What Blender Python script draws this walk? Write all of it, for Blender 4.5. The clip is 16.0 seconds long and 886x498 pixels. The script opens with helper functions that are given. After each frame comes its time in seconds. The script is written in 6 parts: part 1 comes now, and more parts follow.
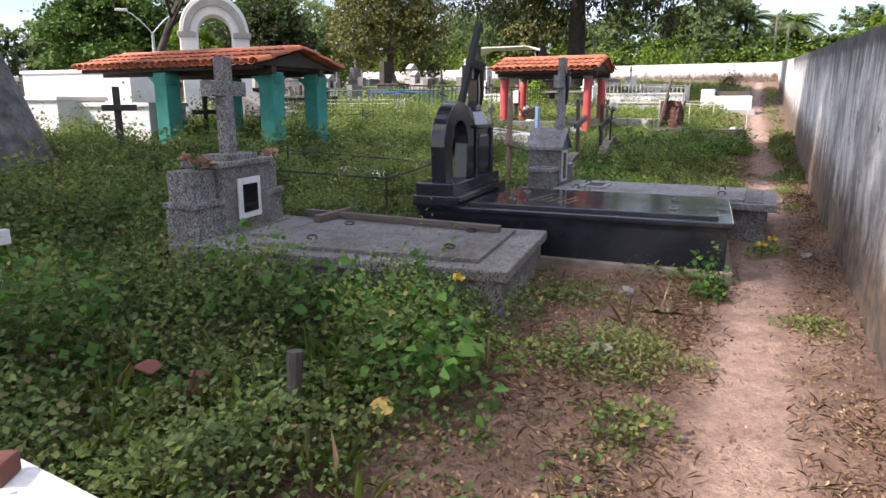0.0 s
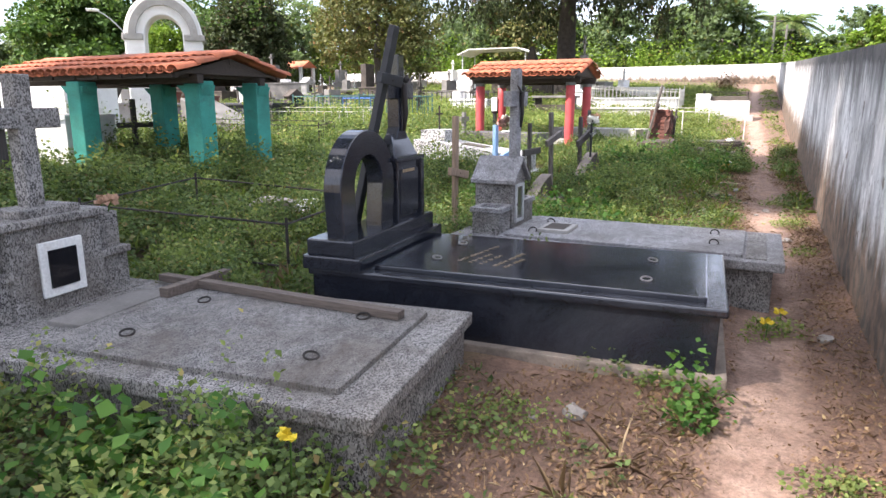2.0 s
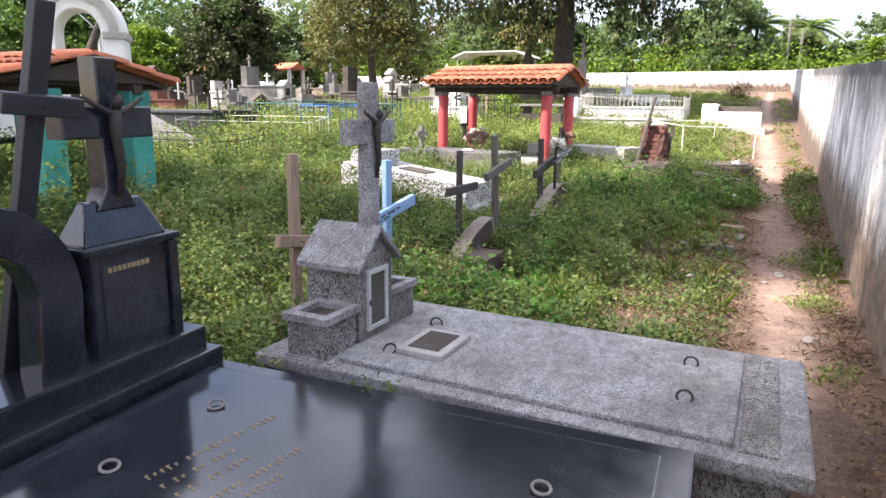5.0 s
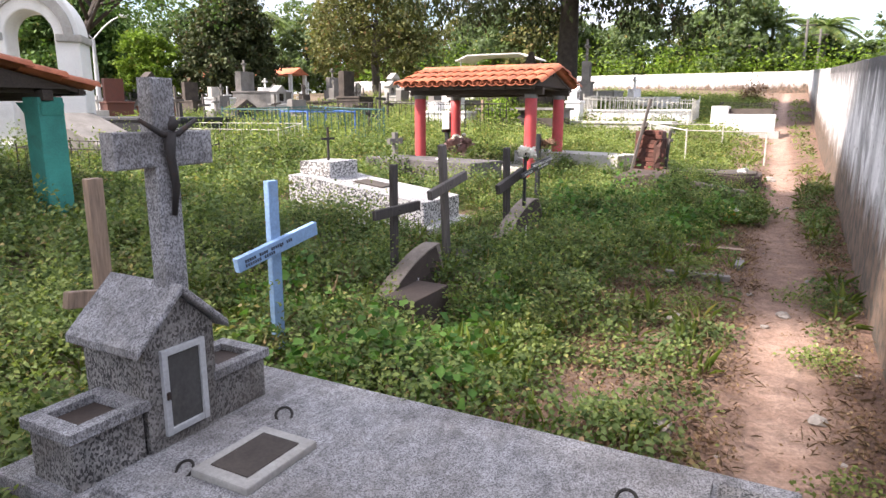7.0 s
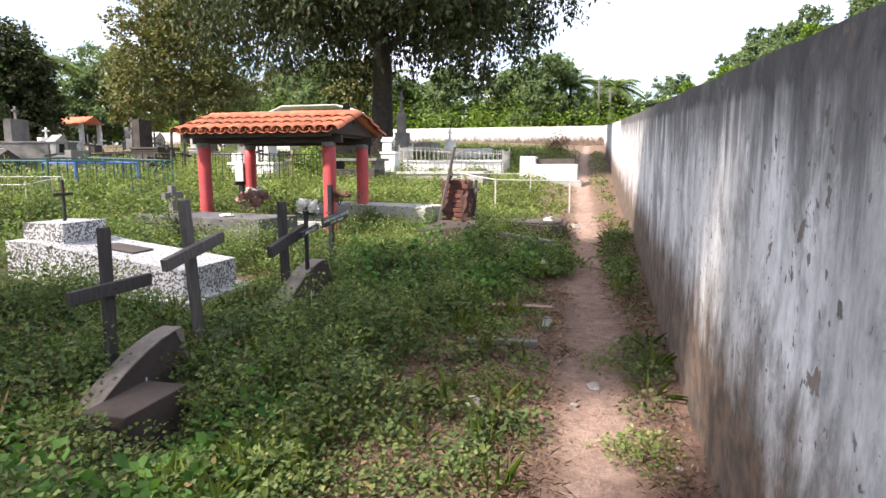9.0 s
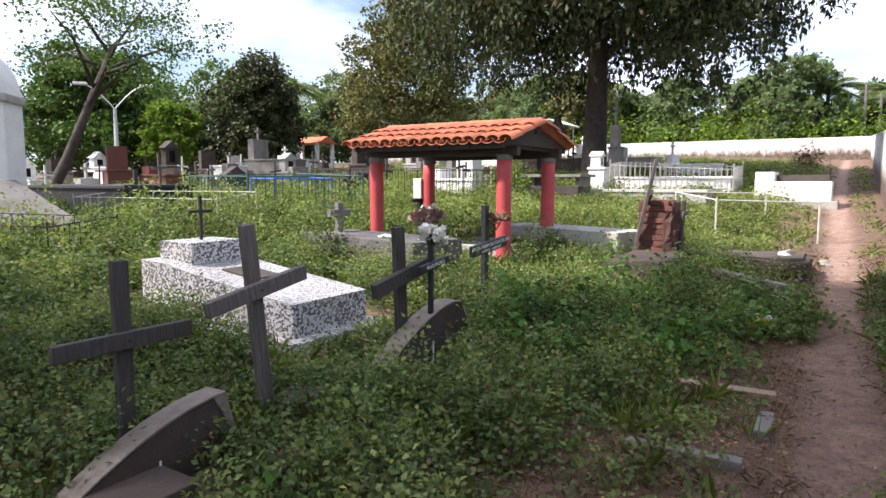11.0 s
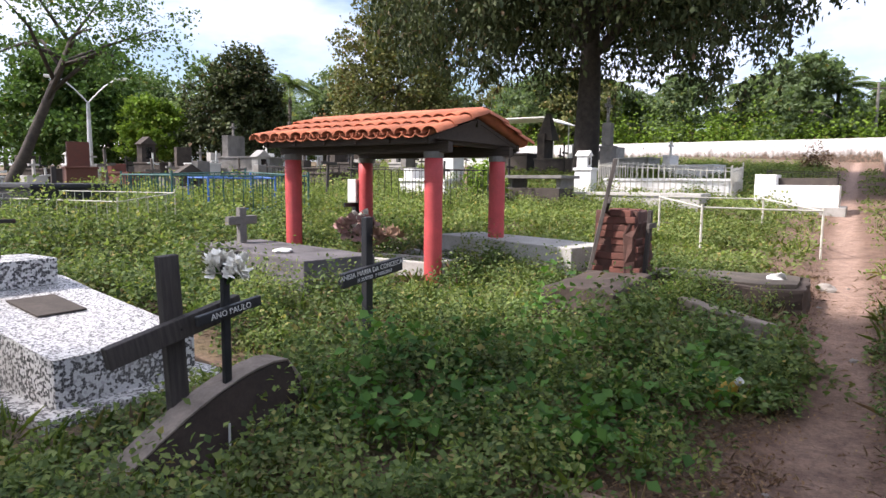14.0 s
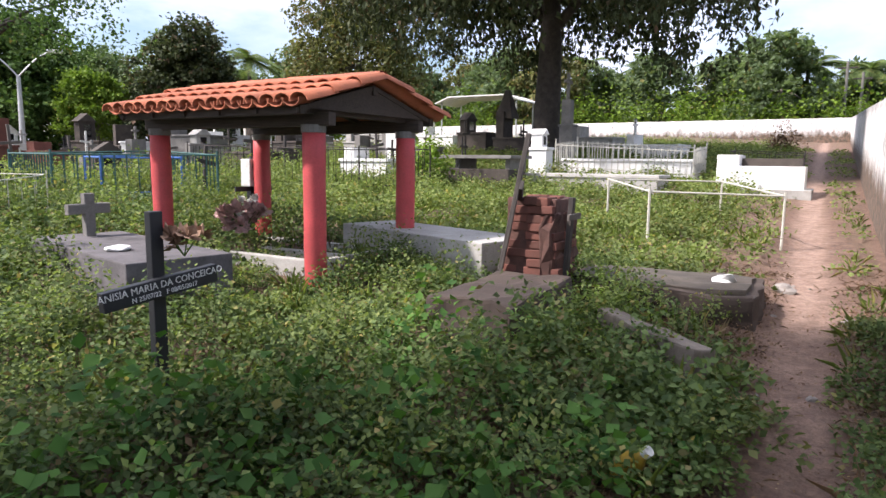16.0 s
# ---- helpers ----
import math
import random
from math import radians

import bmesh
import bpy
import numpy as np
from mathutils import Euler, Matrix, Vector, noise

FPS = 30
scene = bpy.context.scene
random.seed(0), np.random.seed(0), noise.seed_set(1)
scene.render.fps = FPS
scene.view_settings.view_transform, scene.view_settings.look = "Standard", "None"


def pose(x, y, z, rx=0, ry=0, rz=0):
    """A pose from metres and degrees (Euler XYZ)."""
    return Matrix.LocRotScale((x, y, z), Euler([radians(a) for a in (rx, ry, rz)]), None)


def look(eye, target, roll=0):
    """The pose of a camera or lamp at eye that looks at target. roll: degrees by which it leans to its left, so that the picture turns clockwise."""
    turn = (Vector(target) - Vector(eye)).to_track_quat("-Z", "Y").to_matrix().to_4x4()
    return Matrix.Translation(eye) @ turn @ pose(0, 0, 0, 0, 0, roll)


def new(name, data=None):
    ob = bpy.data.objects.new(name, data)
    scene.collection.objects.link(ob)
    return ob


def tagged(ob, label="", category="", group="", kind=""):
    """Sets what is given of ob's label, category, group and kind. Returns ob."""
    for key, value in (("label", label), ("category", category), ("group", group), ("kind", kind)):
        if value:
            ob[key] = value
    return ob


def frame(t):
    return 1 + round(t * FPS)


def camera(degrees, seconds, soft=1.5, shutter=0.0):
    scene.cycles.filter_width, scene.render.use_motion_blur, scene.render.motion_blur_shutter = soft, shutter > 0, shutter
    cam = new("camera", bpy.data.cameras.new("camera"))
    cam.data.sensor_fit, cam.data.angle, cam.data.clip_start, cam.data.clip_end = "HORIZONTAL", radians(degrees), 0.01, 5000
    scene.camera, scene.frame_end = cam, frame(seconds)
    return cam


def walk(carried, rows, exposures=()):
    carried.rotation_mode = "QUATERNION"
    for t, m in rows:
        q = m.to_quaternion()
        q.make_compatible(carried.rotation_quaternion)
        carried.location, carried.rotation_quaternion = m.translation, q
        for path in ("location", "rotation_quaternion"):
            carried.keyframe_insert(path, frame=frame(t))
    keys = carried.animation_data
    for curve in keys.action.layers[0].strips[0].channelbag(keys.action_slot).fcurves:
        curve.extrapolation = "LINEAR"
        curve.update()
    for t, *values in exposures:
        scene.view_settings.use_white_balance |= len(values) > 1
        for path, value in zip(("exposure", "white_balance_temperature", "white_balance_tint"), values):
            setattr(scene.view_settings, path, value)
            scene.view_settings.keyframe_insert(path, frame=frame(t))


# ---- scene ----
cam = camera(68.6, 16.0)
METRES, EYE, TILT, LEAN, TURN = 12.0, 1.64, 0.0, 0.0, 25.7
ROWS = [
    (0.0, 0.0020, 0.0007, -0.0019, 0.20, -12.50, 0.00),
    (0.5, 0.0189, 0.0328, 0.0052, -0.25, -12.43, -0.06),
    (1.0, 0.0249, 0.0641, 0.0062, -0.37, -12.60, -0.18),
    (1.5, 0.0343, 0.0949, 0.0117, -0.06, -12.60, -0.09),
    (2.0, 0.0556, 0.1250, 0.0141, -0.00, -12.47, 0.02),
    (2.5, 0.0740, 0.1560, 0.0148, 0.00, -12.55, 0.02),
    (3.0, 0.0888, 0.1991, 0.0213, -0.01, -12.67, 0.09),
    (3.5, 0.1013, 0.2255, 0.0225, -0.06, -12.35, -0.02),
    (4.0, 0.1165, 0.2561, 0.0270, 0.17, -12.33, -0.22),
    (6.5, 0.1880, 0.3983, 0.0300, 2.14, -11.90, -0.37),
    (7.0, 0.2047, 0.4161, 0.0299, 2.29, -11.86, -0.14),
    (7.5, 0.2170, 0.4393, 0.0276, -3.54, -11.86, -0.32),
    (8.0, 0.2234, 0.4631, 0.0273, -18.82, -11.75, 0.03),
    (8.5, 0.2345, 0.4817, 0.0268, -21.85, -11.60, 0.36),
    (9.0, 0.2503, 0.5030, 0.0260, -12.58, -7.37, 0.17),
    (9.5, 0.2648, 0.5307, 0.0246, 1.15, -7.40, -0.18),
    (12.0, 0.3319, 0.6835, 0.0265, 7.53, -5.61, -0.29),
    (12.5, 0.3384, 0.7096, 0.0262, 8.03, -5.81, -0.45),
    (13.0, 0.3464, 0.7417, 0.0296, 8.24, -5.75, -0.43),
    (13.5, 0.3630, 0.7536, 0.0291, 8.04, -5.60, -0.18),
    (14.0, 0.3774, 0.7669, 0.0291, 7.47, -5.96, -0.51),
    (14.5, 0.3878, 0.7980, 0.0285, 6.88, -6.72, -0.55),
    (15.0, 0.3997, 0.8245, 0.0306, 6.37, -6.76, -0.69),
    (15.5, 0.4189, 0.8534, 0.0322, 5.88, -7.31, -0.61),
    (16.0, 0.4325, 0.8801, 0.0298, 5.35, -7.66, -0.59),
]
walk(cam, [(t, pose(0, 0, EYE, TILT, LEAN, TURN) @ pose(METRES * x, METRES * y, METRES * z, 90 + pitch, roll, yaw)) for t, x, y, z, yaw, pitch, roll in ROWS],
     exposures=[(0.0, 1.22, 6450, 17), (0.5, 1.47, 6450, 17), (1.5, 1.76, 6500, 14), (4.0, 1.96, 6550, 14), (6.5, 1.68, 6800, 17), (8.0, 1.68, 6800, 17), (9.0, 1.38, 6600, 14), (12.0, 1.15, 6450, 16), (16.0, 1.04, 6350, 16)])

# ---- light ----
SUN_WAY = Vector((-0.52, -0.50, 0.78)).normalized()      # towards the sun
sun = new("sun", bpy.data.lights.new("sun", "SUN"))
sun.data.energy, sun.data.angle, sun.data.color = 4.4, radians(2.5), (1.0, 0.935, 0.87)
sun.matrix_world = look(SUN_WAY * 60, (0, 0, 0))
world = bpy.data.worlds.new("sky")
scene.world = world
world.use_nodes = True
wn, wl = world.node_tree.nodes, world.node_tree.links
wn.clear()
sky = wn.new("ShaderNodeTexSky")
sky.sky_type, sky.sun_disc = "NISHITA", False
sky.sun_elevation = math.asin(SUN_WAY.z)
sky.sun_rotation = math.atan2(SUN_WAY.x, SUN_WAY.y)
sky.air_density, sky.dust_density = 1.0, 1.5
wc = wn.new("ShaderNodeTexCoord")
wmap = wn.new("ShaderNodeMapping")
wmap.inputs["Scale"].default_value = (1.0, 1.0, 2.6)
cloud = wn.new("ShaderNodeTexNoise")
cloud.inputs["Scale"].default_value, cloud.inputs["Detail"].default_value = 2.2, 7.0
cloud.inputs["Roughness"].default_value = 0.55
ramp = wn.new("ShaderNodeValToRGB")
ramp.color_ramp.elements[0].position, ramp.color_ramp.elements[1].position = 0.40, 0.63
wmix = wn.new("ShaderNodeMix")
wmix.data_type = "RGBA"
wbg = wn.new("ShaderNodeBackground")
wbg.inputs["Strength"].default_value = 0.105
wout = wn.new("ShaderNodeOutputWorld")
wl.new(wc.outputs["Generated"], wmap.inputs["Vector"])
wl.new(wmap.outputs["Vector"], cloud.inputs["Vector"])
wl.new(cloud.outputs["Fac"], ramp.inputs["Fac"])
wsep = wn.new("ShaderNodeSeparateXYZ")
wtop = wn.new("ShaderNodeValToRGB")                       # thin cloud, brightest high up towards the sun
wtop.color_ramp.elements[0].position, wtop.color_ramp.elements[0].color = 0.05, (0.45, 0.47, 0.52, 1)
wtop.color_ramp.elements[1].position, wtop.color_ramp.elements[1].color = 0.75, (1.0, 1.0, 1.0, 1)
wgain = wn.new("ShaderNodeMix")
wgain.data_type, wgain.blend_type = "RGBA", "MULTIPLY"
wgain.inputs["Factor"].default_value = 1.0
wgain.inputs["B"].default_value = (11.6, 12.0, 13.4, 1)
wl.new(wc.outputs["Generated"], wsep.inputs[0])
wl.new(wsep.outputs[2], wtop.inputs["Fac"])
wl.new(wtop.outputs["Color"], wgain.inputs["A"])
wl.new(wgain.outputs["Result"], wmix.inputs["B"])
wl.new(ramp.outputs["Color"], wmix.inputs["Factor"])
wl.new(sky.outputs["Color"], wmix.inputs["A"])
wl.new(wmix.outputs["Result"], wbg.inputs["Color"])
wl.new(wbg.outputs["Background"], wout.inputs["Surface"])


# ---- materials ----
class Nodes:
    """A node material with short calls for its usual pieces."""

    def __init__(self, name, rough=0.8, metal=0.0):
        self.mat = bpy.data.materials.new(name)
        self.mat.use_nodes = True
        self.n, self.l = self.mat.node_tree.nodes, self.mat.node_tree.links
        self.b = self.n["Principled BSDF"]
        self.b.inputs["Roughness"].default_value = rough
        self.b.inputs["Metallic"].default_value = metal
        self.at = self.n.new("ShaderNodeTexCoord").outputs["Object"]

    def link(self, a, b):
        self.l.new(a, b)

    def scaled(self, scale, where=None):
        m = self.n.new("ShaderNodeMapping")
        m.inputs["Scale"].default_value = scale
        self.link(where or self.at, m.inputs["Vector"])
        return m.outputs["Vector"]

    def noise(self, scale, detail=4.0, rough=0.55, where=None, warp=0.0):
        t = self.n.new("ShaderNodeTexNoise")
        t.inputs["Scale"].default_value, t.inputs["Detail"].default_value = scale, detail
        t.inputs["Roughness"].default_value, t.inputs["Distortion"].default_value = rough, warp
        self.link(where or self.at, t.inputs["Vector"])
        return t.outputs["Fac"]

    def cells(self, scale, where=None, feature="F1", out="Color"):
        t = self.n.new("ShaderNodeTexVoronoi")
        t.feature = feature
        t.inputs["Scale"].default_value = scale
        self.link(where or self.at, t.inputs["Vector"])
        return t.outputs[out]

    def ramp(self, fac, *stops, ease="LINEAR"):
        r = self.n.new("ShaderNodeValToRGB")
        r.color_ramp.interpolation = ease
        e = r.color_ramp.elements
        e.remove(e[1])
        for i, (p, c) in enumerate(stops):
            k = e.new(p) if i else e[0]
            k.position = p
            k.color = (*c, 1) if hasattr(c, "__len__") else (c, c, c, 1)
        self.link(fac, r.inputs["Fac"])
        return r.outputs["Color"]

    def mix(self, fac, a, b, kind="MIX"):
        m = self.n.new("ShaderNodeMix")
        m.data_type, m.blend_type = "RGBA", kind
        for sock, v in (("Factor", fac), ("A", a), ("B", b)):
            if hasattr(v, "is_output"):
                self.link(v, m.inputs[sock])
            elif hasattr(v, "__len__"):
                m.inputs[sock].default_value = (*v, 1)
            elif sock == "Factor":
                m.inputs[sock].default_value = v
            else:
                m.inputs[sock].default_value = (v, v, v, 1)
        return m.outputs["Result"]

    def maths(self, op, a, b=0.5):
        m = self.n.new("ShaderNodeMath")
        m.operation = op
        for k, v in enumerate((a, b)):
            if hasattr(v, "is_output"):
                self.link(v, m.inputs[k])
            else:
                m.inputs[k].default_value = v
        return m.outputs[0]

    def axis(self, which):
        s = self.n.new("ShaderNodeSeparateXYZ")
        self.link(self.at, s.inputs[0])
        return s.outputs[which]

    def random(self, island=False):
        if island:
            return self.n.new("ShaderNodeNewGeometry").outputs["Random Per Island"]
        return self.n.new("ShaderNodeObjectInfo").outputs["Random"]

    def done(self, colour, bump=None, strength=0.3, depth=0.01, rough=None):
        self.link(colour, self.b.inputs["Base Color"])
        if bump is not None:
            k = self.n.new("ShaderNodeBump")
            k.inputs["Strength"].default_value, k.inputs["Distance"].default_value = strength, depth
            self.link(bump, k.inputs["Height"])
            self.link(k.outputs["Normal"], self.b.inputs["Normal"])
        if rough is not None:
            self.link(rough, self.b.inputs["Roughness"])
        return self.mat


def plain(name, colour, rough=0.8, metal=0.0, vary=0.25, scale=3.0, grain=60.0, bump=0.25, dirt=(0.10, 0.08, 0.06), dirty=0.35):
    """Paint, wood or cement: a base colour with grain, blotches and dirt."""
    k = Nodes(name, rough, metal)
    dark = tuple(c * (1 - vary) for c in colour)
    light = tuple(min(1, c * (1 + vary * 0.5)) for c in colour)
    base = k.ramp(k.noise(scale, 6, 0.6), (0.3, dark), (0.7, light))
    fine = k.noise(grain, 3, 0.6)
    base = k.mix(0.35, base, k.ramp(fine, (0.3, 0.35), (0.7, 1.0)), "MULTIPLY")
    mask = k.maths("MULTIPLY", k.ramp(k.noise(scale * 1.7, 8, 0.7, warp=0.6), (0.52, 0.0), (0.75, 1.0)), dirty)
    return k.done(k.mix(mask, base, dirt), k.maths("ADD", fine, k.noise(scale * 4, 4)), bump, 0.004)


def wood(name, colour, along=(6, 6, 0.6), dark=0.45):
    k = Nodes(name, 0.85)
    g = k.noise(9, 8, 0.65, k.scaled(along))
    fine = k.noise(60, 3, 0.6, k.scaled((along[0] / 6, along[1] / 6, along[2] / 6)))
    base = k.ramp(g, (0.28, tuple(c * dark for c in colour)), (0.55, colour), (0.8, tuple(min(1, c * 1.35) for c in colour)))
    base = k.mix(0.4, base, k.ramp(fine, (0.3, 0.4), (0.7, 1.0)), "MULTIPLY")
    return k.done(base, g, 0.5, 0.006)


def chips(name, light=(0.50, 0.49, 0.47), dark=(0.07, 0.07, 0.075), scale=120.0, share=0.45, grime=0.55):
    """Washed granite-chip render: pale and dark chips in cement, weathered."""
    k = Nodes(name, 0.9)
    cell = k.cells(scale, k.scaled((1, 1, 0.6)))
    v = k.maths("MULTIPLY", cell, 1.0)
    base = k.ramp(v, (share - 0.08, dark), (share, (0.19, 0.185, 0.18)), (share + 0.2, light), ease="LINEAR")
    w = k.noise(1.6, 7, 0.65, warp=0.5)
    base = k.mix(k.maths("MULTIPLY", k.ramp(w, (0.42, 0.0), (0.70, 1.0)), grime), base, (0.095, 0.078, 0.062))
    base = k.mix(k.maths("MULTIPLY", k.ramp(k.noise(5.5, 6, 0.7), (0.5, 0.0), (0.75, 1.0)), 0.35), base, (0.33, 0.31, 0.28))
    streak = k.ramp(k.noise(16, 7, 0.75, k.scaled((1, 0.55, 1)), 0.6), (0.36, 0.42), (0.60, 1.0))
    base = k.mix(0.75, base, streak, "MULTIPLY")
    return k.done(base, v, 0.35, 0.003)


M = {}
M["chips"] = chips("granite_chip_render", (0.32, 0.305, 0.285), (0.050, 0.047, 0.045), 170, 0.43, 0.8)
M["chips_pale"] = chips("pale_granite_chip_render", (0.37, 0.365, 0.37), (0.12, 0.118, 0.122), 240, 0.40, 0.65)
M["chips_dark"] = chips("stained_granite_chip_render", (0.24, 0.228, 0.213), (0.048, 0.046, 0.044), 190, 0.40, 0.9)
M["cement"] = plain("weathered_cement", (0.20, 0.188, 0.172), 0.92, vary=0.35, scale=2.2, dirty=0.6, dirt=(0.07, 0.06, 0.05))
M["cement_dark"] = plain("blackened_cement", (0.068, 0.055, 0.045), 0.95, vary=0.45, scale=3.0, dirty=0.6, dirt=(0.03, 0.027, 0.022))
M["cement_brown"] = plain("sooty_brown_cement", (0.066, 0.047, 0.037), 0.95, vary=0.45, scale=3.0, dirty=0.5, dirt=(0.025, 0.02, 0.017))
M["cement_pale"] = plain("pale_cement", (0.40, 0.385, 0.355), 0.9, vary=0.3, scale=2.0, dirty=0.5, dirt=(0.16, 0.13, 0.10))
M["white"] = plain("old_whitewash", (0.78, 0.77, 0.74), 0.85, vary=0.10, scale=1.6, dirty=0.30, dirt=(0.30, 0.26, 0.21))
M["white_frame"] = plain("white_enamel", (0.70, 0.70, 0.67), 0.5, vary=0.12, scale=6.0, dirty=0.4, dirt=(0.25, 0.2, 0.15))
M["teal"] = plain("teal_limewash", (0.045, 0.30, 0.235), 0.85, vary=0.35, scale=2.5, dirty=0.45, dirt=(0.05, 0.07, 0.055))
M["red"] = plain("red_paint", (0.52, 0.068, 0.07), 0.6, vary=0.22, scale=3.0, dirty=0.35, dirt=(0.22, 0.07, 0.06))
M["blue"] = plain("faded_blue_paint", (0.22, 0.36, 0.56), 0.75, vary=0.2, scale=5.0, dirty=0.4, dirt=(0.20, 0.19, 0.17))
M["black_paint"] = plain("black_paint", (0.012, 0.013, 0.016), 0.55, vary=0.3, scale=4.0, dirty=0.25, dirt=(0.05, 0.045, 0.04))
M["iron"] = plain("rusty_iron", (0.035, 0.030, 0.027), 0.75, 0.35, vary=0.4, scale=8.0, dirty=0.5, dirt=(0.11, 0.045, 0.02))
M["iron_green"] = plain("green_iron", (0.035, 0.11, 0.10), 0.7, vary=0.3, scale=6.0, dirty=0.4, dirt=(0.08, 0.05, 0.03))
M["iron_white"] = plain("white_iron", (0.55, 0.53, 0.46), 0.7, vary=0.2, scale=6.0, dirty=0.5, dirt=(0.25, 0.16, 0.09))
M["iron_blue"] = plain("blue_iron", (0.05, 0.14, 0.40), 0.7, vary=0.2, scale=6.0, dirty=0.3)
M["steel_pole"] = plain("galvanised_pole", (0.55, 0.56, 0.56), 0.5, 0.3, vary=0.12, scale=4.0, dirty=0.25)
M["wood_grey"] = wood("weathered_grey_wood", (0.125, 0.106, 0.092))
M["wood_mid"] = wood("brown_weathered_wood", (0.125, 0.098, 0.08), along=(0.6, 6, 6))
M["wood_dark"] = wood("dark_weathered_wood", (0.055, 0.046, 0.040))
M["wood_brown"] = wood("bare_brown_wood", (0.30, 0.21, 0.145))
M["beam"] = wood("roof_timber", (0.055, 0.040, 0.030), along=(0.6, 6, 6))
M["rubber"] = plain("dark_glass", (0.012, 0.012, 0.014), 0.08, vary=0.2, dirty=0.15, bump=0.02)
M["dusty_glass"] = plain("dusty_glass", (0.075, 0.073, 0.068), 0.22, vary=0.3, dirty=0.4, dirt=(0.15, 0.14, 0.12), bump=0.03)
M["yellow"] = plain("yellow_plastic", (0.45, 0.29, 0.03), 0.45, vary=0.15, dirty=0.4)
M["gold"] = plain("worn_gilt", (0.30, 0.22, 0.12), 0.6, 0.4, vary=0.25, scale=20)
M["lettering"] = plain("white_lettering_paint", (0.66, 0.65, 0.62), 0.8, vary=0.12, scale=20)
M["letter_dark"] = plain("dark_lettering_paint", (0.03, 0.035, 0.05), 0.8, vary=0.12, scale=20)
M["petal_white"] = plain("white_cloth_petal", (0.92, 0.89, 0.80), 0.8, vary=0.05, scale=12, dirty=0.05)
M["petal_pink"] = plain("pink_cloth_petal", (0.50, 0.31, 0.28), 0.85, vary=0.3, scale=14, dirty=0.3)
M["petal_tan"] = plain("dried_petal", (0.42, 0.26, 0.17), 0.9, vary=0.35, scale=14, dirty=0.3)
M["petal_yellow"] = plain("yellow_petal", (0.72, 0.55, 0.03), 0.8, vary=0.12, scale=14, dirty=0.1)
M["leaf_yellow"] = plain("yellowed_leaf", (0.42, 0.30, 0.07), 0.8, vary=0.3, scale=20, dirty=0.4)
M["stone"] = plain("fieldstone", (0.30, 0.27, 0.24), 0.9, vary=0.35, scale=6, dirty=0.5)
M["bark"] = plain("grey_bark", (0.135, 0.115, 0.095), 0.95, vary=0.5, scale=5, grain=24, bump=0.8, dirty=0.5, dirt=(0.05, 0.04, 0.03))
M["bark_pale"] = plain("mottled_pale_bark", (0.16, 0.15, 0.14), 0.95, vary=0.65, scale=4, grain=22, bump=1.0, dirty=0.85, dirt=(0.035, 0.03, 0.026))
M["bark_dark"] = plain("dark_bark", (0.055, 0.045, 0.037), 0.95, vary=0.5, scale=5, grain=24, bump=0.8, dirty=0.4)
M["cement_moss"] = plain("mossy_cracked_cement", (0.085, 0.070, 0.056), 0.95, vary=0.55, scale=4.0, dirty=0.8, dirt=(0.05, 0.048, 0.028))
M["cement_worn"] = plain("worn_brown_cement", (0.23, 0.19, 0.155), 0.95, vary=0.45, scale=5.0, dirty=0.7, dirt=(0.07, 0.055, 0.04))
M["cement_slate"] = plain("slate_grey_cement", (0.115, 0.105, 0.108), 0.92, vary=0.6, scale=2.6, dirty=0.95, dirt=(0.05, 0.045, 0.04))
M["plaster_red"] = plain("red_brown_rubble", (0.10, 0.048, 0.036), 0.95, vary=0.5, scale=8.0, dirty=0.6, dirt=(0.045, 0.03, 0.024))
M["straw"] = plain("dry_stems", (0.28, 0.20, 0.11), 0.95, vary=0.3, scale=9)


def granite_black():
    k = Nodes("polished_black_granite", 0.12)
    base = k.ramp(k.cells(420), (0.35, (0.007, 0.008, 0.012)), (0.9, (0.020, 0.023, 0.031)))
    dust = k.noise(2.4, 8, 0.7, warp=0.8)
    base = k.mix(k.maths("MULTIPLY", k.ramp(dust, (0.45, 0.0), (0.8, 1.0)), 0.16), base, (0.15, 0.157, 0.175))
    return k.done(base, k.noise(300, 2), 0.02, 0.001, k.ramp(k.noise(3.1, 8, 0.7), (0.3, 0.06), (0.75, 0.24)))


def mosaic(name="broken_tile_mosaic", size=58, black=0.46, pale=0.53):
    """Broken black, grey and white tile set close in pale grout."""
    k = Nodes(name, 0.45)
    at = k.scaled((1, 1, 1))
    cell = k.cells(size, at)
    edge = k.cells(size, at, "DISTANCE_TO_EDGE", "Distance")
    base = k.ramp(k.maths("MULTIPLY", cell, 1.0), (0.0, (0.03, 0.03, 0.035)), (black, (0.28, 0.27, 0.275)), (pale - 0.03, (0.40, 0.38, 0.39)), (pale, (0.56, 0.555, 0.545)), ease="CONSTANT")
    base = k.mix(k.maths("MULTIPLY", k.ramp(k.noise(2.0, 6, 0.65), (0.45, 0.0), (0.75, 1.0)), 0.35), base, (0.30, 0.27, 0.23))
    base = k.mix(k.ramp(edge, (0.0, 1.0), (0.07, 0.0)), base, (0.36, 0.35, 0.33))
    return k.done(base, k.ramp(edge, (0.0, 0.0), (0.1, 1.0)), 0.5, 0.003)


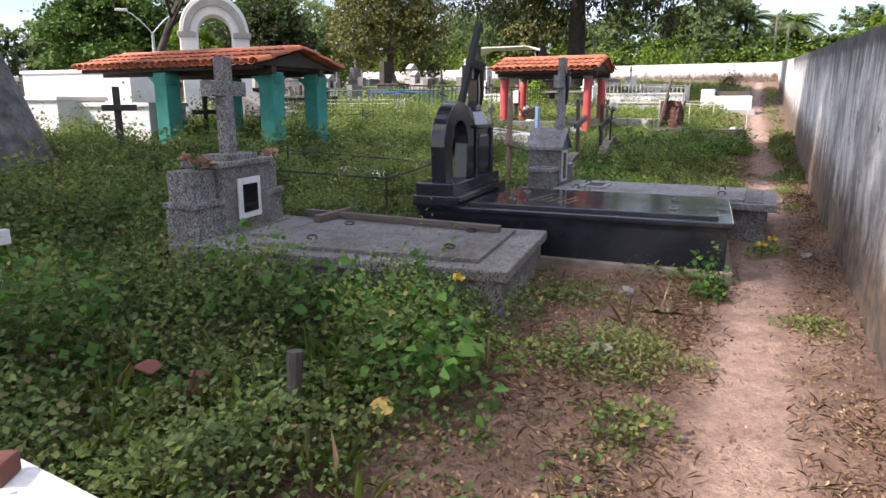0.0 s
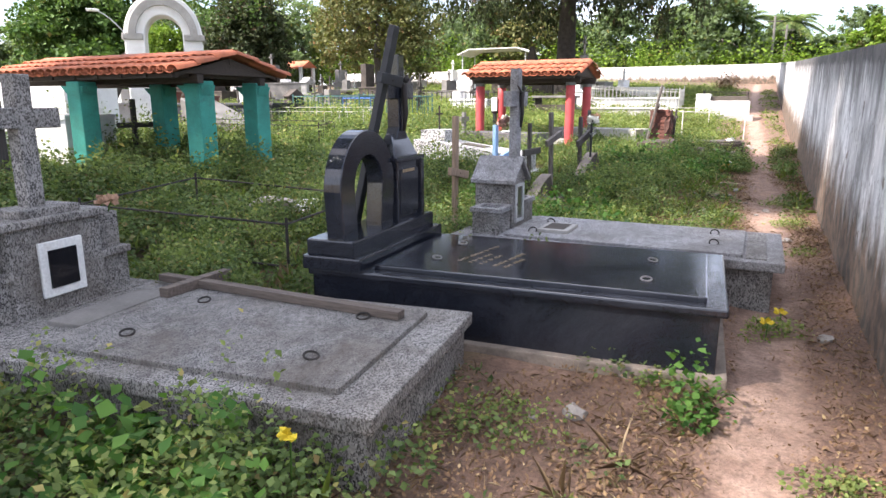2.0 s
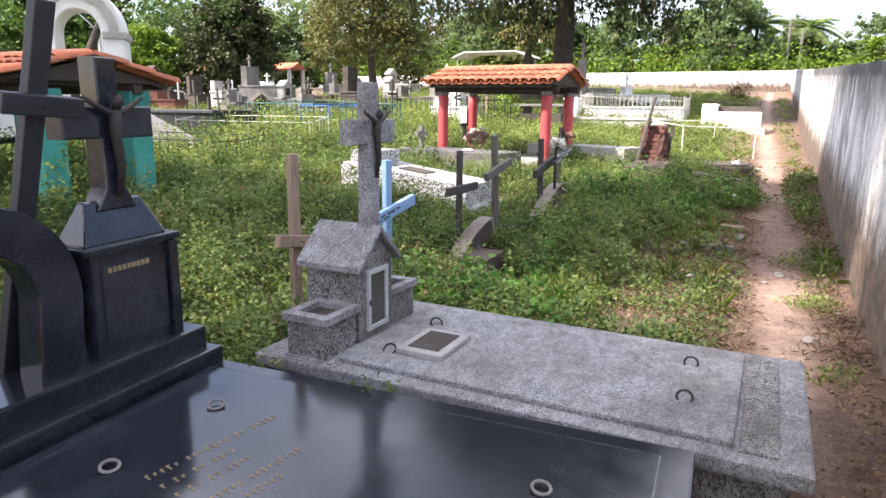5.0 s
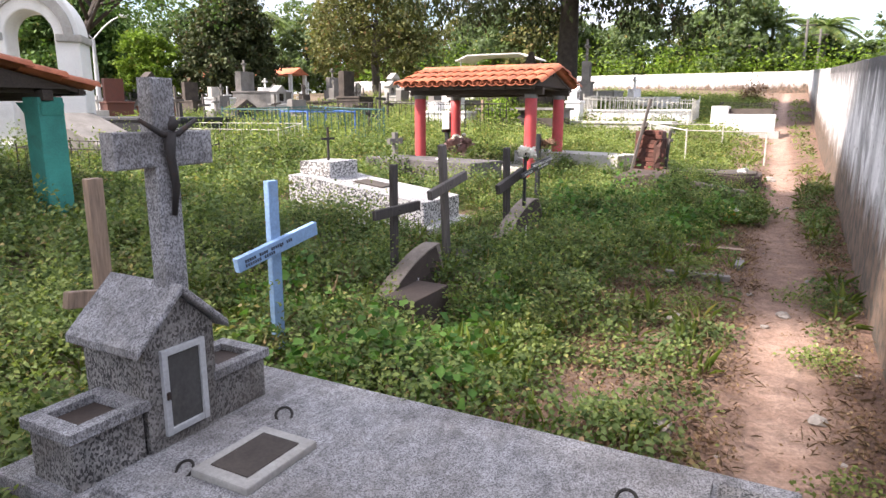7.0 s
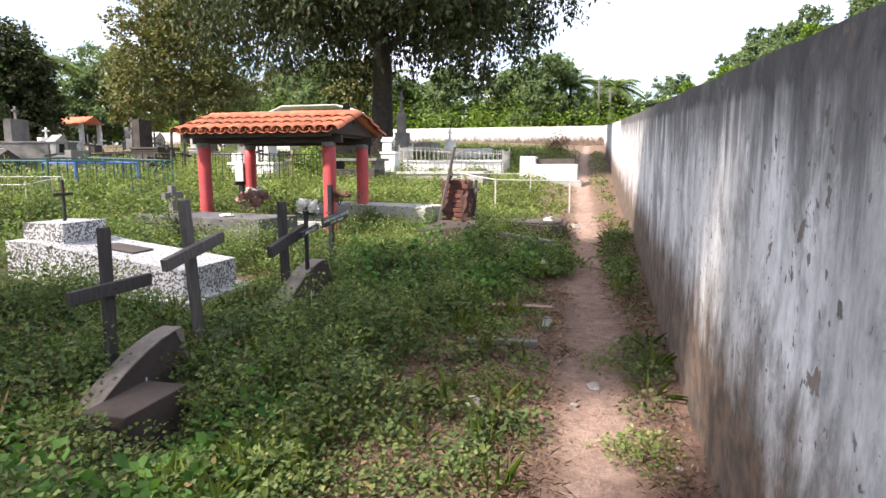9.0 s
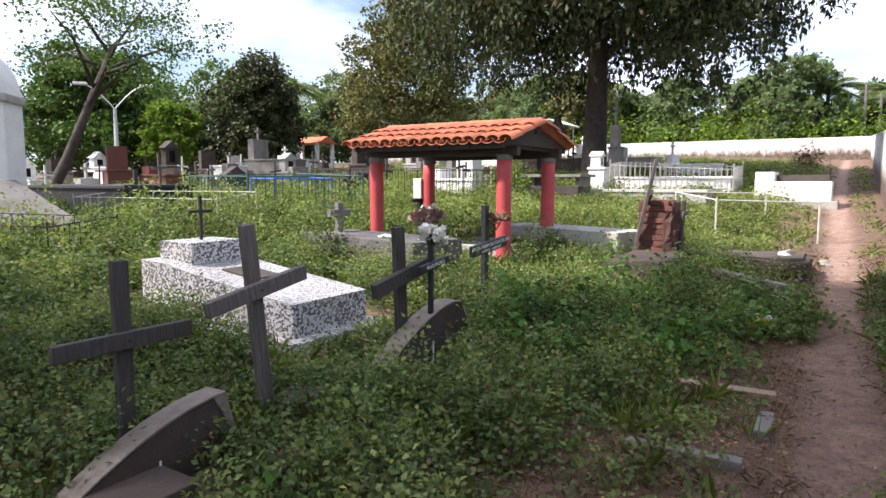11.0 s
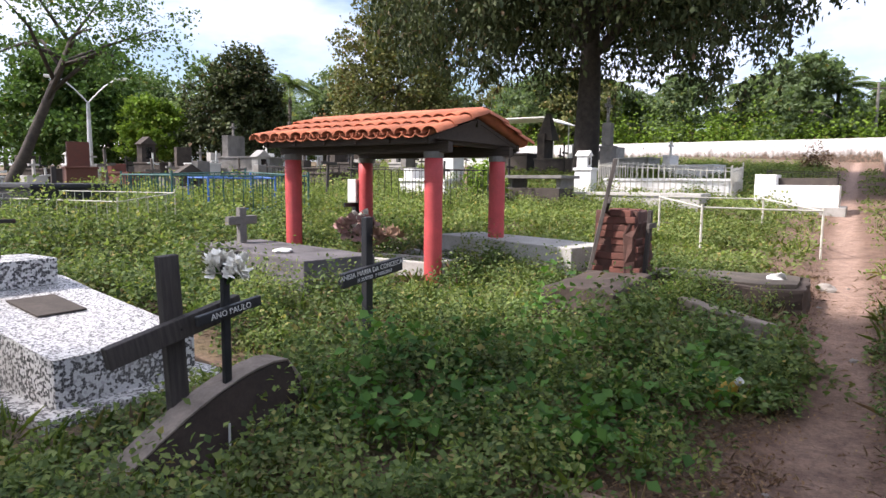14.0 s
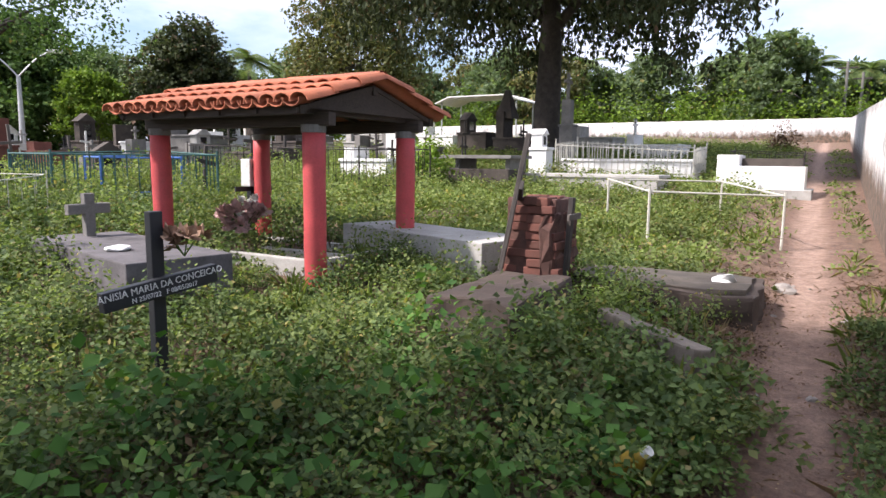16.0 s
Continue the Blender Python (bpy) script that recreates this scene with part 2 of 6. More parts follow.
def clay(name, colour):
    """Fired clay, each piece its own shade, with soot and lichen."""
    k = Nodes(name, 0.88)
    own = k.random()
    a = tuple(c * 0.62 for c in colour)
    b = tuple(min(1, c * 1.25) for c in colour)
    base = k.mix(own, a, b)
    base = k.mix(k.maths("MULTIPLY", k.ramp(k.noise(5, 7, 0.7), (0.45, 0.0), (0.72, 1.0)), 0.5), base, (0.075, 0.045, 0.032))
    base = k.mix(0.3, base, k.ramp(k.noise(70, 3), (0.3, 0.4), (0.7, 1.0)), "MULTIPLY")
    return k.done(base, k.noise(45, 5), 0.4, 0.004)


def limewall(name, mould=1.0, shift=0.0):
    """Whitewash with black mould running down from the top, flaked patches and soil splashed up from the ground."""
    k = Nodes(name, 0.92)
    base = k.ramp(k.noise(1.3, 8, 0.62, k.scaled((1, 1, 0.55)), 0.4), (0.34, (0.60, 0.585, 0.57)), (0.48, (0.80, 0.785, 0.765)), (0.60, (0.90, 0.885, 0.865)))
    up = k.axis("Z")
    veil = k.ramp(k.noise(2.8, 8, 0.66, k.scaled((1, 1, 0.16))), (0.43, 0.0), (0.62, 1.0))
    base = k.mix(k.maths("MULTIPLY", veil, 0.62 * mould), base, (0.30, 0.293, 0.290))
    runs = k.noise(5.5, 9, 0.70, k.scaled((1, 1.0, 0.13)))
    wide = k.noise(0.7, 5, 0.6)
    fine = k.noise(34, 6, 0.7, k.scaled((1, 1, 0.5)))
    high = k.ramp(k.maths("MULTIPLY", up, 0.54), (0.45, 0.0), (0.62, 0.10), (0.80, 0.20), (0.92, 0.32), (1.0, 0.70))
    black = k.maths("ADD", k.maths("ADD", k.maths("MULTIPLY", runs, 0.9), high), k.maths("MULTIPLY", wide, 0.22))
    base = k.mix(k.maths("MULTIPLY", k.ramp(black, (0.72 + shift, 0.0), (0.82 + shift, 0.60), (0.97 + shift, 1.0)), 0.93 * mould), base, (0.040, 0.038, 0.040))
    cloudy = k.ramp(k.noise(2.1, 9, 0.72, k.scaled((1, 1, 0.7)), 0.25), (0.48, 0.0), (0.60, 1.0))
    base = k.mix(k.maths("MULTIPLY", cloudy, 0.72 * mould), base, (0.185, 0.175, 0.17))
    spots = k.ramp(k.noise(17, 5, 0.65, k.scaled((1, 1, 0.7)), 0.4), (0.63, 0.0), (0.67, 1.0))
    base = k.mix(k.maths("MULTIPLY", spots, 0.8 * mould), base, (0.10, 0.095, 0.10))
    flake = k.ramp(k.noise(5.0, 5, 0.6, k.scaled((1, 1.1, 0.95)), 0.3), (0.645, 0.0), (0.652, 1.0))
    chip = k.ramp(k.noise(15, 4, 0.55, k.scaled((1, 1.0, 0.8)), 0.3), (0.655, 0.0), (0.665, 1.0))
    peel = k.maths("MAXIMUM", flake, chip)
    base = k.mix(k.maths("MULTIPLY", peel, 0.9), base, k.ramp(k.noise(2.0, 3), (0.4, (0.13, 0.115, 0.105)), (0.6, (0.25, 0.19, 0.155))))
    low = k.maths("SUBTRACT", 0.95, up)
    soil = k.maths("ADD", low, k.maths("MULTIPLY", k.maths("SUBTRACT", k.noise(3.4, 8, 0.72, k.scaled((1, 1, 0.45))), 0.5), 1.5))
    base = k.mix(k.ramp(soil, (0.08, 0.0), (0.32, 0.55), (0.54, 0.96)), base, k.ramp(k.noise(6, 5), (0.4, (0.060, 0.045, 0.028)), (0.6, (0.17, 0.105, 0.068))))
    base = k.mix(0.38, base, k.ramp(fine, (0.28, 0.30), (0.58, 1.0)), "MULTIPLY")
    return k.done(base, k.maths("ADD", fine, k.maths("MULTIPLY", peel, -1.2)), 0.6, 0.007)


def earth():
    """Red sandy soil, trodden pale on the path save where tree shade is put into the colour, littered and grown over
    elsewhere.
    """
    k = Nodes("red_sandy_earth", 0.97)
    a = k.n.new("ShaderNodeAttribute")
    a.attribute_name = "trodden"
    grown = k.n.new("ShaderNodeAttribute")
    grown.attribute_name = "grown"
    big, mid, fine = k.noise(0.9, 7, 0.6), k.noise(6, 7, 0.65), k.noise(55, 5, 0.7)
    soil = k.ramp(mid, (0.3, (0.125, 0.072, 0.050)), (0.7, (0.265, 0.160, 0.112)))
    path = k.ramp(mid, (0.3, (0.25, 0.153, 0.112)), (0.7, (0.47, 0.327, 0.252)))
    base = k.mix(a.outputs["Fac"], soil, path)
    litter = k.ramp(k.noise(24, 8, 0.75, warp=1.0), (0.47, 0.0), (0.62, 1.0))
    some = k.ramp(big, (0.40, 0.15), (0.62, 0.95))
    keep = k.maths("SUBTRACT", 1.0, k.maths("MULTIPLY", a.outputs["Fac"], 0.75))
    base = k.mix(k.maths("MULTIPLY", k.maths("MULTIPLY", litter, some), keep), base, (0.085, 0.055, 0.036))
    green = k.ramp(k.noise(3.0, 6, 0.65), (0.3, (0.055, 0.058, 0.024)), (0.7, (0.15, 0.165, 0.055)))
    base = k.mix(grown.outputs["Fac"], base, green)
    crumb = k.noise(19, 8, 0.75, warp=0.6)
    base = k.mix(0.6, base, k.ramp(crumb, (0.36, 0.35), (0.56, 1.0)), "MULTIPLY")
    base = k.mix(0.5, base, k.ramp(fine, (0.25, 0.35), (0.62, 1.0)), "MULTIPLY")
    return k.done(base, k.maths("ADD", k.maths("ADD", fine, crumb), k.maths("MULTIPLY", mid, 2.0)), 0.9, 0.016)


def leafy(name, dark, light, dry=(0.25, 0.20, 0.06), dry_share=0.04, glow=0.35, withered=0.0):
    k = Nodes(name, 0.68)
    k.b.inputs["Specular IOR Level"].default_value = 0.2
    own = k.random(True)
    base = k.ramp(own, (0.0, dark), (0.90 - dry_share, light), (1.0 - dry_share, light), (1.0, dry))
    patch = k.ramp(k.noise(0.8, 5, 0.6), (0.3, 0.55), (0.7, 1.3))
    base = k.mix(1.0, base, patch, "MULTIPLY")
    base = k.mix(k.maths("MULTIPLY", k.ramp(k.noise(2.3, 5, 0.65), (0.56, 0.0), (0.72, 1.0)), withered), base, dry)
    k.done(base)
    t = k.n.new("ShaderNodeBsdfTranslucent")
    k.link(k.mix(1.0, base, (1.15, 1.25, 0.70), "MULTIPLY"), t.inputs["Color"])
    s = k.n.new("ShaderNodeMixShader")
    s.inputs["Fac"].default_value = glow
    k.link(k.b.outputs["BSDF"], s.inputs[1])
    k.link(t.outputs["BSDF"], s.inputs[2])
    k.link(s.outputs["Shader"], k.n["Material Output"].inputs["Surface"])
    return k.mat


M["black_granite"] = granite_black()
M["mosaic"] = mosaic()
M["mosaic_pale"] = mosaic("pale_tile_mosaic", 90, 0.36, 0.52)
M["tile"] = clay("fired_clay_tile", (0.44, 0.135, 0.066))
M["brick"] = clay("old_red_brick", (0.165, 0.060, 0.042))
M["lime_wall"] = limewall("mouldy_whitewashed_wall", 1.0, 0.0)
# brighter copy with less mould; full sun on the far stretches is put into it
M["lime_wall_sunlit"] = limewall("sunny_whitewashed_wall", 0.35, 0.10)
M["earth"] = earth()
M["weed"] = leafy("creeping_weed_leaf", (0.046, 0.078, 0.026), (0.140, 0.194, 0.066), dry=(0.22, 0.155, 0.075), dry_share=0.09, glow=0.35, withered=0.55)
M["weed_big"] = leafy("broad_weed_leaf", (0.035, 0.095, 0.02), (0.10, 0.20, 0.04), dry_share=0.02)
# lighter, yellower copy of the weed leaf, with sunlight put into its colour
M["weed_sun"] = leafy("sun_lightened_weed_leaf", (0.088, 0.126, 0.036), (0.215, 0.265, 0.085), dry=(0.36, 0.28, 0.11), dry_share=0.08, glow=0.4)
M["grass"] = leafy("grass_blade", (0.07, 0.12, 0.02), (0.19, 0.24, 0.05), dry=(0.36, 0.28, 0.12), dry_share=0.15)
M["litter"] = leafy("fallen_leaf", (0.10, 0.055, 0.03), (0.24, 0.15, 0.08), dry=(0.40, 0.30, 0.16), dry_share=0.1, glow=0.05)
M["crown"] = leafy("tree_leaf", (0.035, 0.075, 0.018), (0.095, 0.160, 0.040), dry_share=0.02, glow=0.25)
M["crown_dark"] = leafy("dark_tree_leaf", (0.030, 0.044, 0.020), (0.082, 0.098, 0.044), dry=(0.12, 0.075, 0.045), dry_share=0.10, glow=0.18)
M["crown_olive"] = leafy("olive_tree_leaf", (0.075, 0.085, 0.030), (0.17, 0.175, 0.065), dry=(0.22, 0.13, 0.06), dry_share=0.12, glow=0.25)
M["crown_lime"] = leafy("bright_tree_leaf", (0.07, 0.13, 0.015), (0.17, 0.25, 0.035), dry_share=0.03, glow=0.35)
# distance haze is put into this paler, bluish leaf colour
M["crown_far"] = leafy("haze_tinted_leaf", (0.085, 0.125, 0.060), (0.16, 0.21, 0.11), dry_share=0.03, glow=0.45)
M["dead"] = leafy("dead_stalk", (0.10, 0.065, 0.04), (0.27, 0.19, 0.11), dry=(0.42, 0.33, 0.2), dry_share=0.2, glow=0.05)
M["frond"] = leafy("palm_leaflet", (0.06, 0.10, 0.03), (0.14, 0.19, 0.06), dry_share=0.06, glow=0.25)


# ---- building helpers ----
RND = random.Random(7)


def link_mesh(name, bm, material, parent=None, label="", smooth=False):
    me = bpy.data.meshes.new(name)
    bm.to_mesh(me)
    bm.free()
    me.materials.append(M[material])
    if smooth:
        me.shade_smooth()
    ob = new(name, me)
    if parent is not None:
        ob.parent = parent
    if label:
        ob["label"] = label
    return ob


def part(name, bm, material, parent, label="", smooth=False):
    return link_mesh(name, bm, material, parent, label, smooth)


def thing(name, m, label, category, group="", kind=""):
    ob = new(name)
    ob.empty_display_size = 0.1
    ob.matrix_world = m
    return tagged(ob, label, category, group, kind)


def box(bm, x0, x1, y0, y1, z0, z1, bevel=0.012, taper=0.0):
    vs = []
    for z, k in ((z0, 0.0), (z1, taper)):
        for x, y in ((x0 + k, y0 + k), (x1 - k, y0 + k), (x1 - k, y1 - k), (x0 + k, y1 - k)):
            vs.append(bm.verts.new((x, y, z)))
    fs = [bm.faces.new([vs[i] for i in f]) for f in ((3, 2, 1, 0), (4, 5, 6, 7), (0, 1, 5, 4), (1, 2, 6, 5), (2, 3, 7, 6), (3, 0, 4, 7))]
    if bevel:
        es = list({e for f in fs for e in f.edges})
        bmesh.ops.bevel(bm, geom=es, offset=bevel, segments=2, profile=0.6, affect="EDGES")
    return bm


def boxed(*a, **k):
    return box(bmesh.new(), *a, **k)


def slab(bm, outline, axis, a, b, bevel=0.01):
    """A flat outline pushed from a to b along an axis: 'x' takes (y, z), 'y' takes (x, z), 'z' takes (x, y)."""
    def at(p, d):
        return {"x": (d, p[0], p[1]), "y": (p[0], d, p[1]), "z": (p[0], p[1], d)}[axis]
    n = len(outline)
    lo = [bm.verts.new(at(p, a)) for p in outline]
    hi = [bm.verts.new(at(p, b)) for p in outline]
    fs = [bm.faces.new(lo[::-1]), bm.faces.new(hi)]
    fs += [bm.faces.new((lo[i], lo[(i + 1) % n], hi[(i + 1) % n], hi[i])) for i in range(n)]
    bmesh.ops.recalc_face_normals(bm, faces=fs)
    if bevel:
        es = list({e for f in fs[:2] for e in f.edges})
        bmesh.ops.bevel(bm, geom=es, offset=bevel, segments=1, affect="EDGES")
    return bm


def rod(bm, points, radii, seg=8, cap=True):
    """A round bar through points, one radius at each."""
    pts = [Vector(p) for p in points]
    if not hasattr(radii, "__len__"):
        radii = [radii] * len(pts)
    rings = []
    for i, (p, r) in enumerate(zip(pts, radii)):
        way = (pts[min(i + 1, len(pts) - 1)] - pts[max(i - 1, 0)]).normalized()
        side = way.cross(Vector((0, 0, 1)) if abs(way.z) < 0.9 else Vector((1, 0, 0))).normalized()
        up = side.cross(way)
        rings.append([bm.verts.new(p + (side * math.cos(t) + up * math.sin(t)) * r) for t in (2 * math.pi * j / seg for j in range(seg))])
    for a, b in zip(rings, rings[1:]):
        for j in range(seg):
            bm.faces.new((a[j], a[(j + 1) % seg], b[(j + 1) % seg], b[j]))
    if cap:
        bm.faces.new(rings[0][::-1])
        bm.faces.new(rings[-1])
    bmesh.ops.recalc_face_normals(bm, faces=bm.faces[:])
    return bm


def ring(bm, centre, r, thick, tilt=0.0, seg=14):
    c = Vector(centre)
    turn = Matrix.Rotation(tilt, 3, "X")
    grid = []
    for i in range(seg):
        a = 2 * math.pi * i / seg
        out = Vector((math.cos(a), math.sin(a), 0))
        grid.append([bm.verts.new(c + turn @ (out * (r + thick * math.cos(b)) + Vector((0, 0, thick * math.sin(b))))) for b in (math.pi * j / 3 for j in range(6))])
    for i in range(seg):
        a, b = grid[i], grid[(i + 1) % seg]
        for j in range(6):
            bm.faces.new((a[j], b[j], b[(j + 1) % 6], a[(j + 1) % 6]))
    return bm


def rough(bm, amount, scale=4.0):
    for v in bm.verts:
        v.co += noise.noise_vector(v.co * scale) * amount
    return bm


def worn(bm, amount, scale=4.0, cuts=4):
    """Cut the long faces up and wear them uneven."""
    bmesh.ops.subdivide_edges(bm, edges=[e for e in bm.edges if e.calc_length() > 0.1], cuts=cuts, use_grid_fill=True)
    for v in bm.verts:
        v.co += noise.noise_vector(v.co * scale) * amount + noise.noise_vector(v.co * scale * 3.1) * amount * 0.5
    return bm


def lump(r, squash=0.7, cuts=2, amount=0.3, seed=0.0):
    bm = bmesh.new()
    bmesh.ops.create_icosphere(bm, subdivisions=cuts, radius=r)
    for v in bm.verts:
        v.co *= 1 + amount * noise.noise(v.co / r * 1.1 + Vector((seed, seed * 2, 0)))
        v.co.z *= squash
    return bm


def letters(text, size, material, parent, m, name="lettering"):
    """Raised lettering in the built-in face, as a mesh part."""
    c = bpy.data.curves.new(name, "FONT")
    c.body, c.size, c.extrude, c.align_x, c.align_y = text, size, 0.0015, "CENTER", "CENTER"
    c.resolution_u = 2
    tmp = new(name, c)
    bpy.context.view_layer.update()
    me = bpy.data.meshes.new_from_object(tmp.evaluated_get(bpy.context.evaluated_depsgraph_get()))
    bpy.data.objects.remove(tmp)
    me.materials.clear()
    me.materials.append(M[material])
    ob = new(name, me)
    ob.parent = parent
    ob.matrix_basis = m
    ob["kind"] = "stuff"
    return ob


def glide(x, knots):
    """Smooth interpolation between (x, y) knots."""
    for (a, u), (b, v) in zip(knots, knots[1:]):
        if x <= b:
            t = max(0.0, min(1.0, (x - a) / (b - a)))
            return u + (v - u) * t
    return knots[-1][1]


RISE = ((-60, 0.0), (-6, 0.18), (3, 0.26), (5, 0.31), (7.3, 0.38), (11, 0.46), (14.7, 0.62), (17, 0.78), (24, 1.0), (30, 1.38), (40, 2.05), (60, 3.45), (90, 4.2), (900, 4.2))
PATH_X = ((-20, -0.1), (3, 0.05), (8, 0.15), (12, 0.12), (14, 0.03), (18, -0.05), (28, -0.3), (45, -0.55), (58, -0.6))


def step(a, b, x):
    t = max(0.0, min(1.0, (x - a) / (b - a)))
    return t * t * (3 - 2 * t)


def ground_z(x, y):
    z = glide(y, RISE)
    z += 0.05 * max(0.0, min(9.0, -x - 1.0))
    z += 14.0 * step(5, 42, x) * step(8, 75, y) + 9.0 * step(75, 160, y) * step(-90, 30, x)
    away = abs(x - glide(y, PATH_X))
    z -= 0.035 * (1 - step(0.1, 0.5, away))
    z -= 0.20 * math.exp(-((x + 2.25) ** 2 + (y - 9.85) ** 2) / 0.22)
    z += 0.022 * noise.noise((x * 1.3, y * 1.3, 3.1)) + 0.010 * noise.noise((x * 4.5, y * 4.5, 8.0))
    return z


# ---- the ground ----
def spaced(*runs):
    out = []
    for a, b, s in runs:
        out += list(np.arange(a, b - 1e-6, s))
    return out + [runs[-1][1]]


BLOCKS = [(-5.0, 7.5, 0.5, 0.4, 0.0), (-2.0, 4.98, 1.0, 0.22, 0.09)]          # plan rectangles (centre x, y, half length, half width, angle) on which nothing grows


def blocked(x, y, pad=0.0):
    for cx, cy, hl, hw, a in BLOCKS:
        dx, dy = x - cx, y - cy
        u, v = dx * math.cos(a) + dy * math.sin(a), -dx * math.sin(a) + dy * math.cos(a)
        if abs(u) < hl + pad and abs(v) < hw + pad:
            return True
    return False


def reserve(x, y, length, width, degrees=0.0):
    BLOCKS.append((x, y, length / 2, width / 2, radians(degrees)))


def growth(x, y):
    """How thick the weeds stand, 0 to 1, by the plan."""
    if x > 0.62:
        return 0.0
    p = glide(y, PATH_X)
    away = abs(x - p)
    wob = 0.28 * noise.noise((x * 1.1, y * 1.1, 5.0)) + 0.12 * noise.noise((x * 3.5, y * 3.5, 2.0))
    edge = glide(y, ((-5, -1.3), (1.5, -1.35), (2.6, -1.40), (3.6, -1.35), (5, -1.5), (7.4, -1.35), (8.6, -1.35), (9.4, -1.15), (11, -1.15), (12, -1.20), (13, -1.10), (13.8, -0.70), (14.5, -0.35), (15.5, -0.30), (17, -0.9), (22, -1.3), (30, -1.6), (60, -2.0)))
    g = 1 - step(edge - 0.18, edge + 0.22, x + wob)
    thin = 0.05 if y < 7.5 else 0.22
    if away > 0.34:
        g = max(g, thin * step(0.34, 0.6, away))
    g *= 0.45 + 0.55 * step(-0.42, -0.12, noise.noise((x * 1.7 + 3, y * 1.7, 4.0)))
    tuft = noise.noise((x * 1.6 + 11, y * 1.6, 1.0))
    if away > 0.36 and tuft > (0.46 if y < 7.5 else 0.30):
        g = max(g, 0.45)
    if 9.5 < y < 17.5 and x > p + 0.24:
        g = max(g, 0.55 * step(-0.25, 0.2, noise.noise((x * 1.5, y * 1.1, 7.0))))
    if -6.0 < x < -3.7 and 15.9 < y < 18.0:
        g *= 0.35
    return g if away > 0.26 else 0.0


def build_ground():
    xs = spaced((-400, -60, 34), (-60, -20, 5), (-20, -6, 0.7), (-6, 0.7, 0.13), (0.7, 8, 0.9), (8, 60, 5), (60, 400, 34))
    ys = spaced((-300, -20, 40), (-20, -2, 1.5), (-2, 17, 0.15), (17, 32, 0.4), (32, 70, 2), (70, 190, 10), (190, 900, 71))
    nx = len(xs)
    verts = [(x, y, ground_z(x, y)) for y in ys for x in xs]
    faces = [(j * nx + i, j * nx + i + 1, (j + 1) * nx + i + 1, (j + 1) * nx + i) for j in range(len(ys) - 1) for i in range(nx - 1)]
    me = bpy.data.meshes.new("ground")
    me.from_pydata(verts, [], faces)
    trodden = me.attributes.new("trodden", "FLOAT", "POINT")
    grown = me.attributes.new("grown", "FLOAT", "POINT")
    tv, gv = [], []
    for x, y, z in verts:
        away = abs(x - glide(y, PATH_X)) + 0.10 * noise.noise((x * 2.0, y * 2.0, 9.0))
        t = 1 - step(0.08, 0.31, away)
        if 0.5 < y < 10.0 and x < 0.6:
            t = max(t, 0.42 * step(0.05, 0.45, noise.noise((x * 1.2 + 4, y * 1.2, 0.5))))
        t *= 1 - 0.45 * step(10.5, 12.5, y) * step(18.5, 16.5, y)      # darker, redder stretch: shade under the trees put into the earth's colour
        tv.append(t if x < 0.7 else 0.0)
        gv.append(0.42 * growth(x, y) if x < 1.0 else 1.0)
    trodden.data.foreach_set("value", tv)
    grown.data.foreach_set("value", gv)
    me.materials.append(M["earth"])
    me.shade_smooth()
    return tagged(new("ground", me), "red sandy earth with a trodden footpath and weeds", "ground", kind="structure")


# ---- boundary walls ----
def long_wall(name, label, m, length, height, thick, rows=6, material="lime_wall"):
    """A rendered wall with an uneven top and face, length along y from its origin."""
    bm = bmesh.new()
    n = int(length / 0.25)
    grid = []
    for i in range(n + 1):
        y = length * i / n
        top = height + 0.018 * noise.noise((y * 1.7, 0, 4)) + 0.012 * noise.noise((y * 7, 0, 9))
        line = []
        for x, side in ((0.0, 1), (thick, -1)):
            zs = [-0.8 + (top + 0.8) * j / rows for j in range(rows + 1)]
            if side < 0:
                zs = zs[::-1]
            for z in zs:
                line.append(bm.verts.new((x + 0.012 * noise.noise((y * 0.9, z * 1.3, x * 5)), y, z + (0.012 if abs(z - top) < 1e-6 and side < 0 else 0))))
        grid.append(line)
    for a, b in zip(grid, grid[1:]):
        for j in range(len(a) - 1):
            bm.faces.new((a[j], b[j], b[j + 1], a[j + 1]))
    bm.faces.new(grid[0][::-1])
    bm.faces.new(grid[-1])
    bmesh.ops.recalc_face_normals(bm, faces=bm.faces[:])
    ob = link_mesh(name, bm, material, None)
    ob.matrix_world = m
    return tagged(ob, label, "wall", kind="structure")


def build_walls():
    a = math.degrees(math.atan(0.049))
    b = math.degrees(math.atan(0.054))
    long_wall("wall_east", "whitewashed boundary wall streaked with black mould", pose(0.68, -9.0, -0.411, a), 33.05, 1.85, 0.16)
    long_wall("wall_east", "whitewashed boundary wall in full sun", pose(0.683, 24.0, 1.20, b), 36.2, 1.85, 0.16, material="lime_wall_sunlit")
    long_wall("wall_north", "long whitewashed boundary wall at the far end", pose(0.84, 60.0, 3.45, 0, 0, 90), 40.0, 1.52, 0.2, material="lime_wall_sunlit")


# ---- foliage, leaf by leaf ----
LEAF = np.array(((0, 0, 0), (-0.42, 0.45, 0.10), (0, 1, -0.06), (0.42, 0.45, 0.10)), dtype=np.float32)


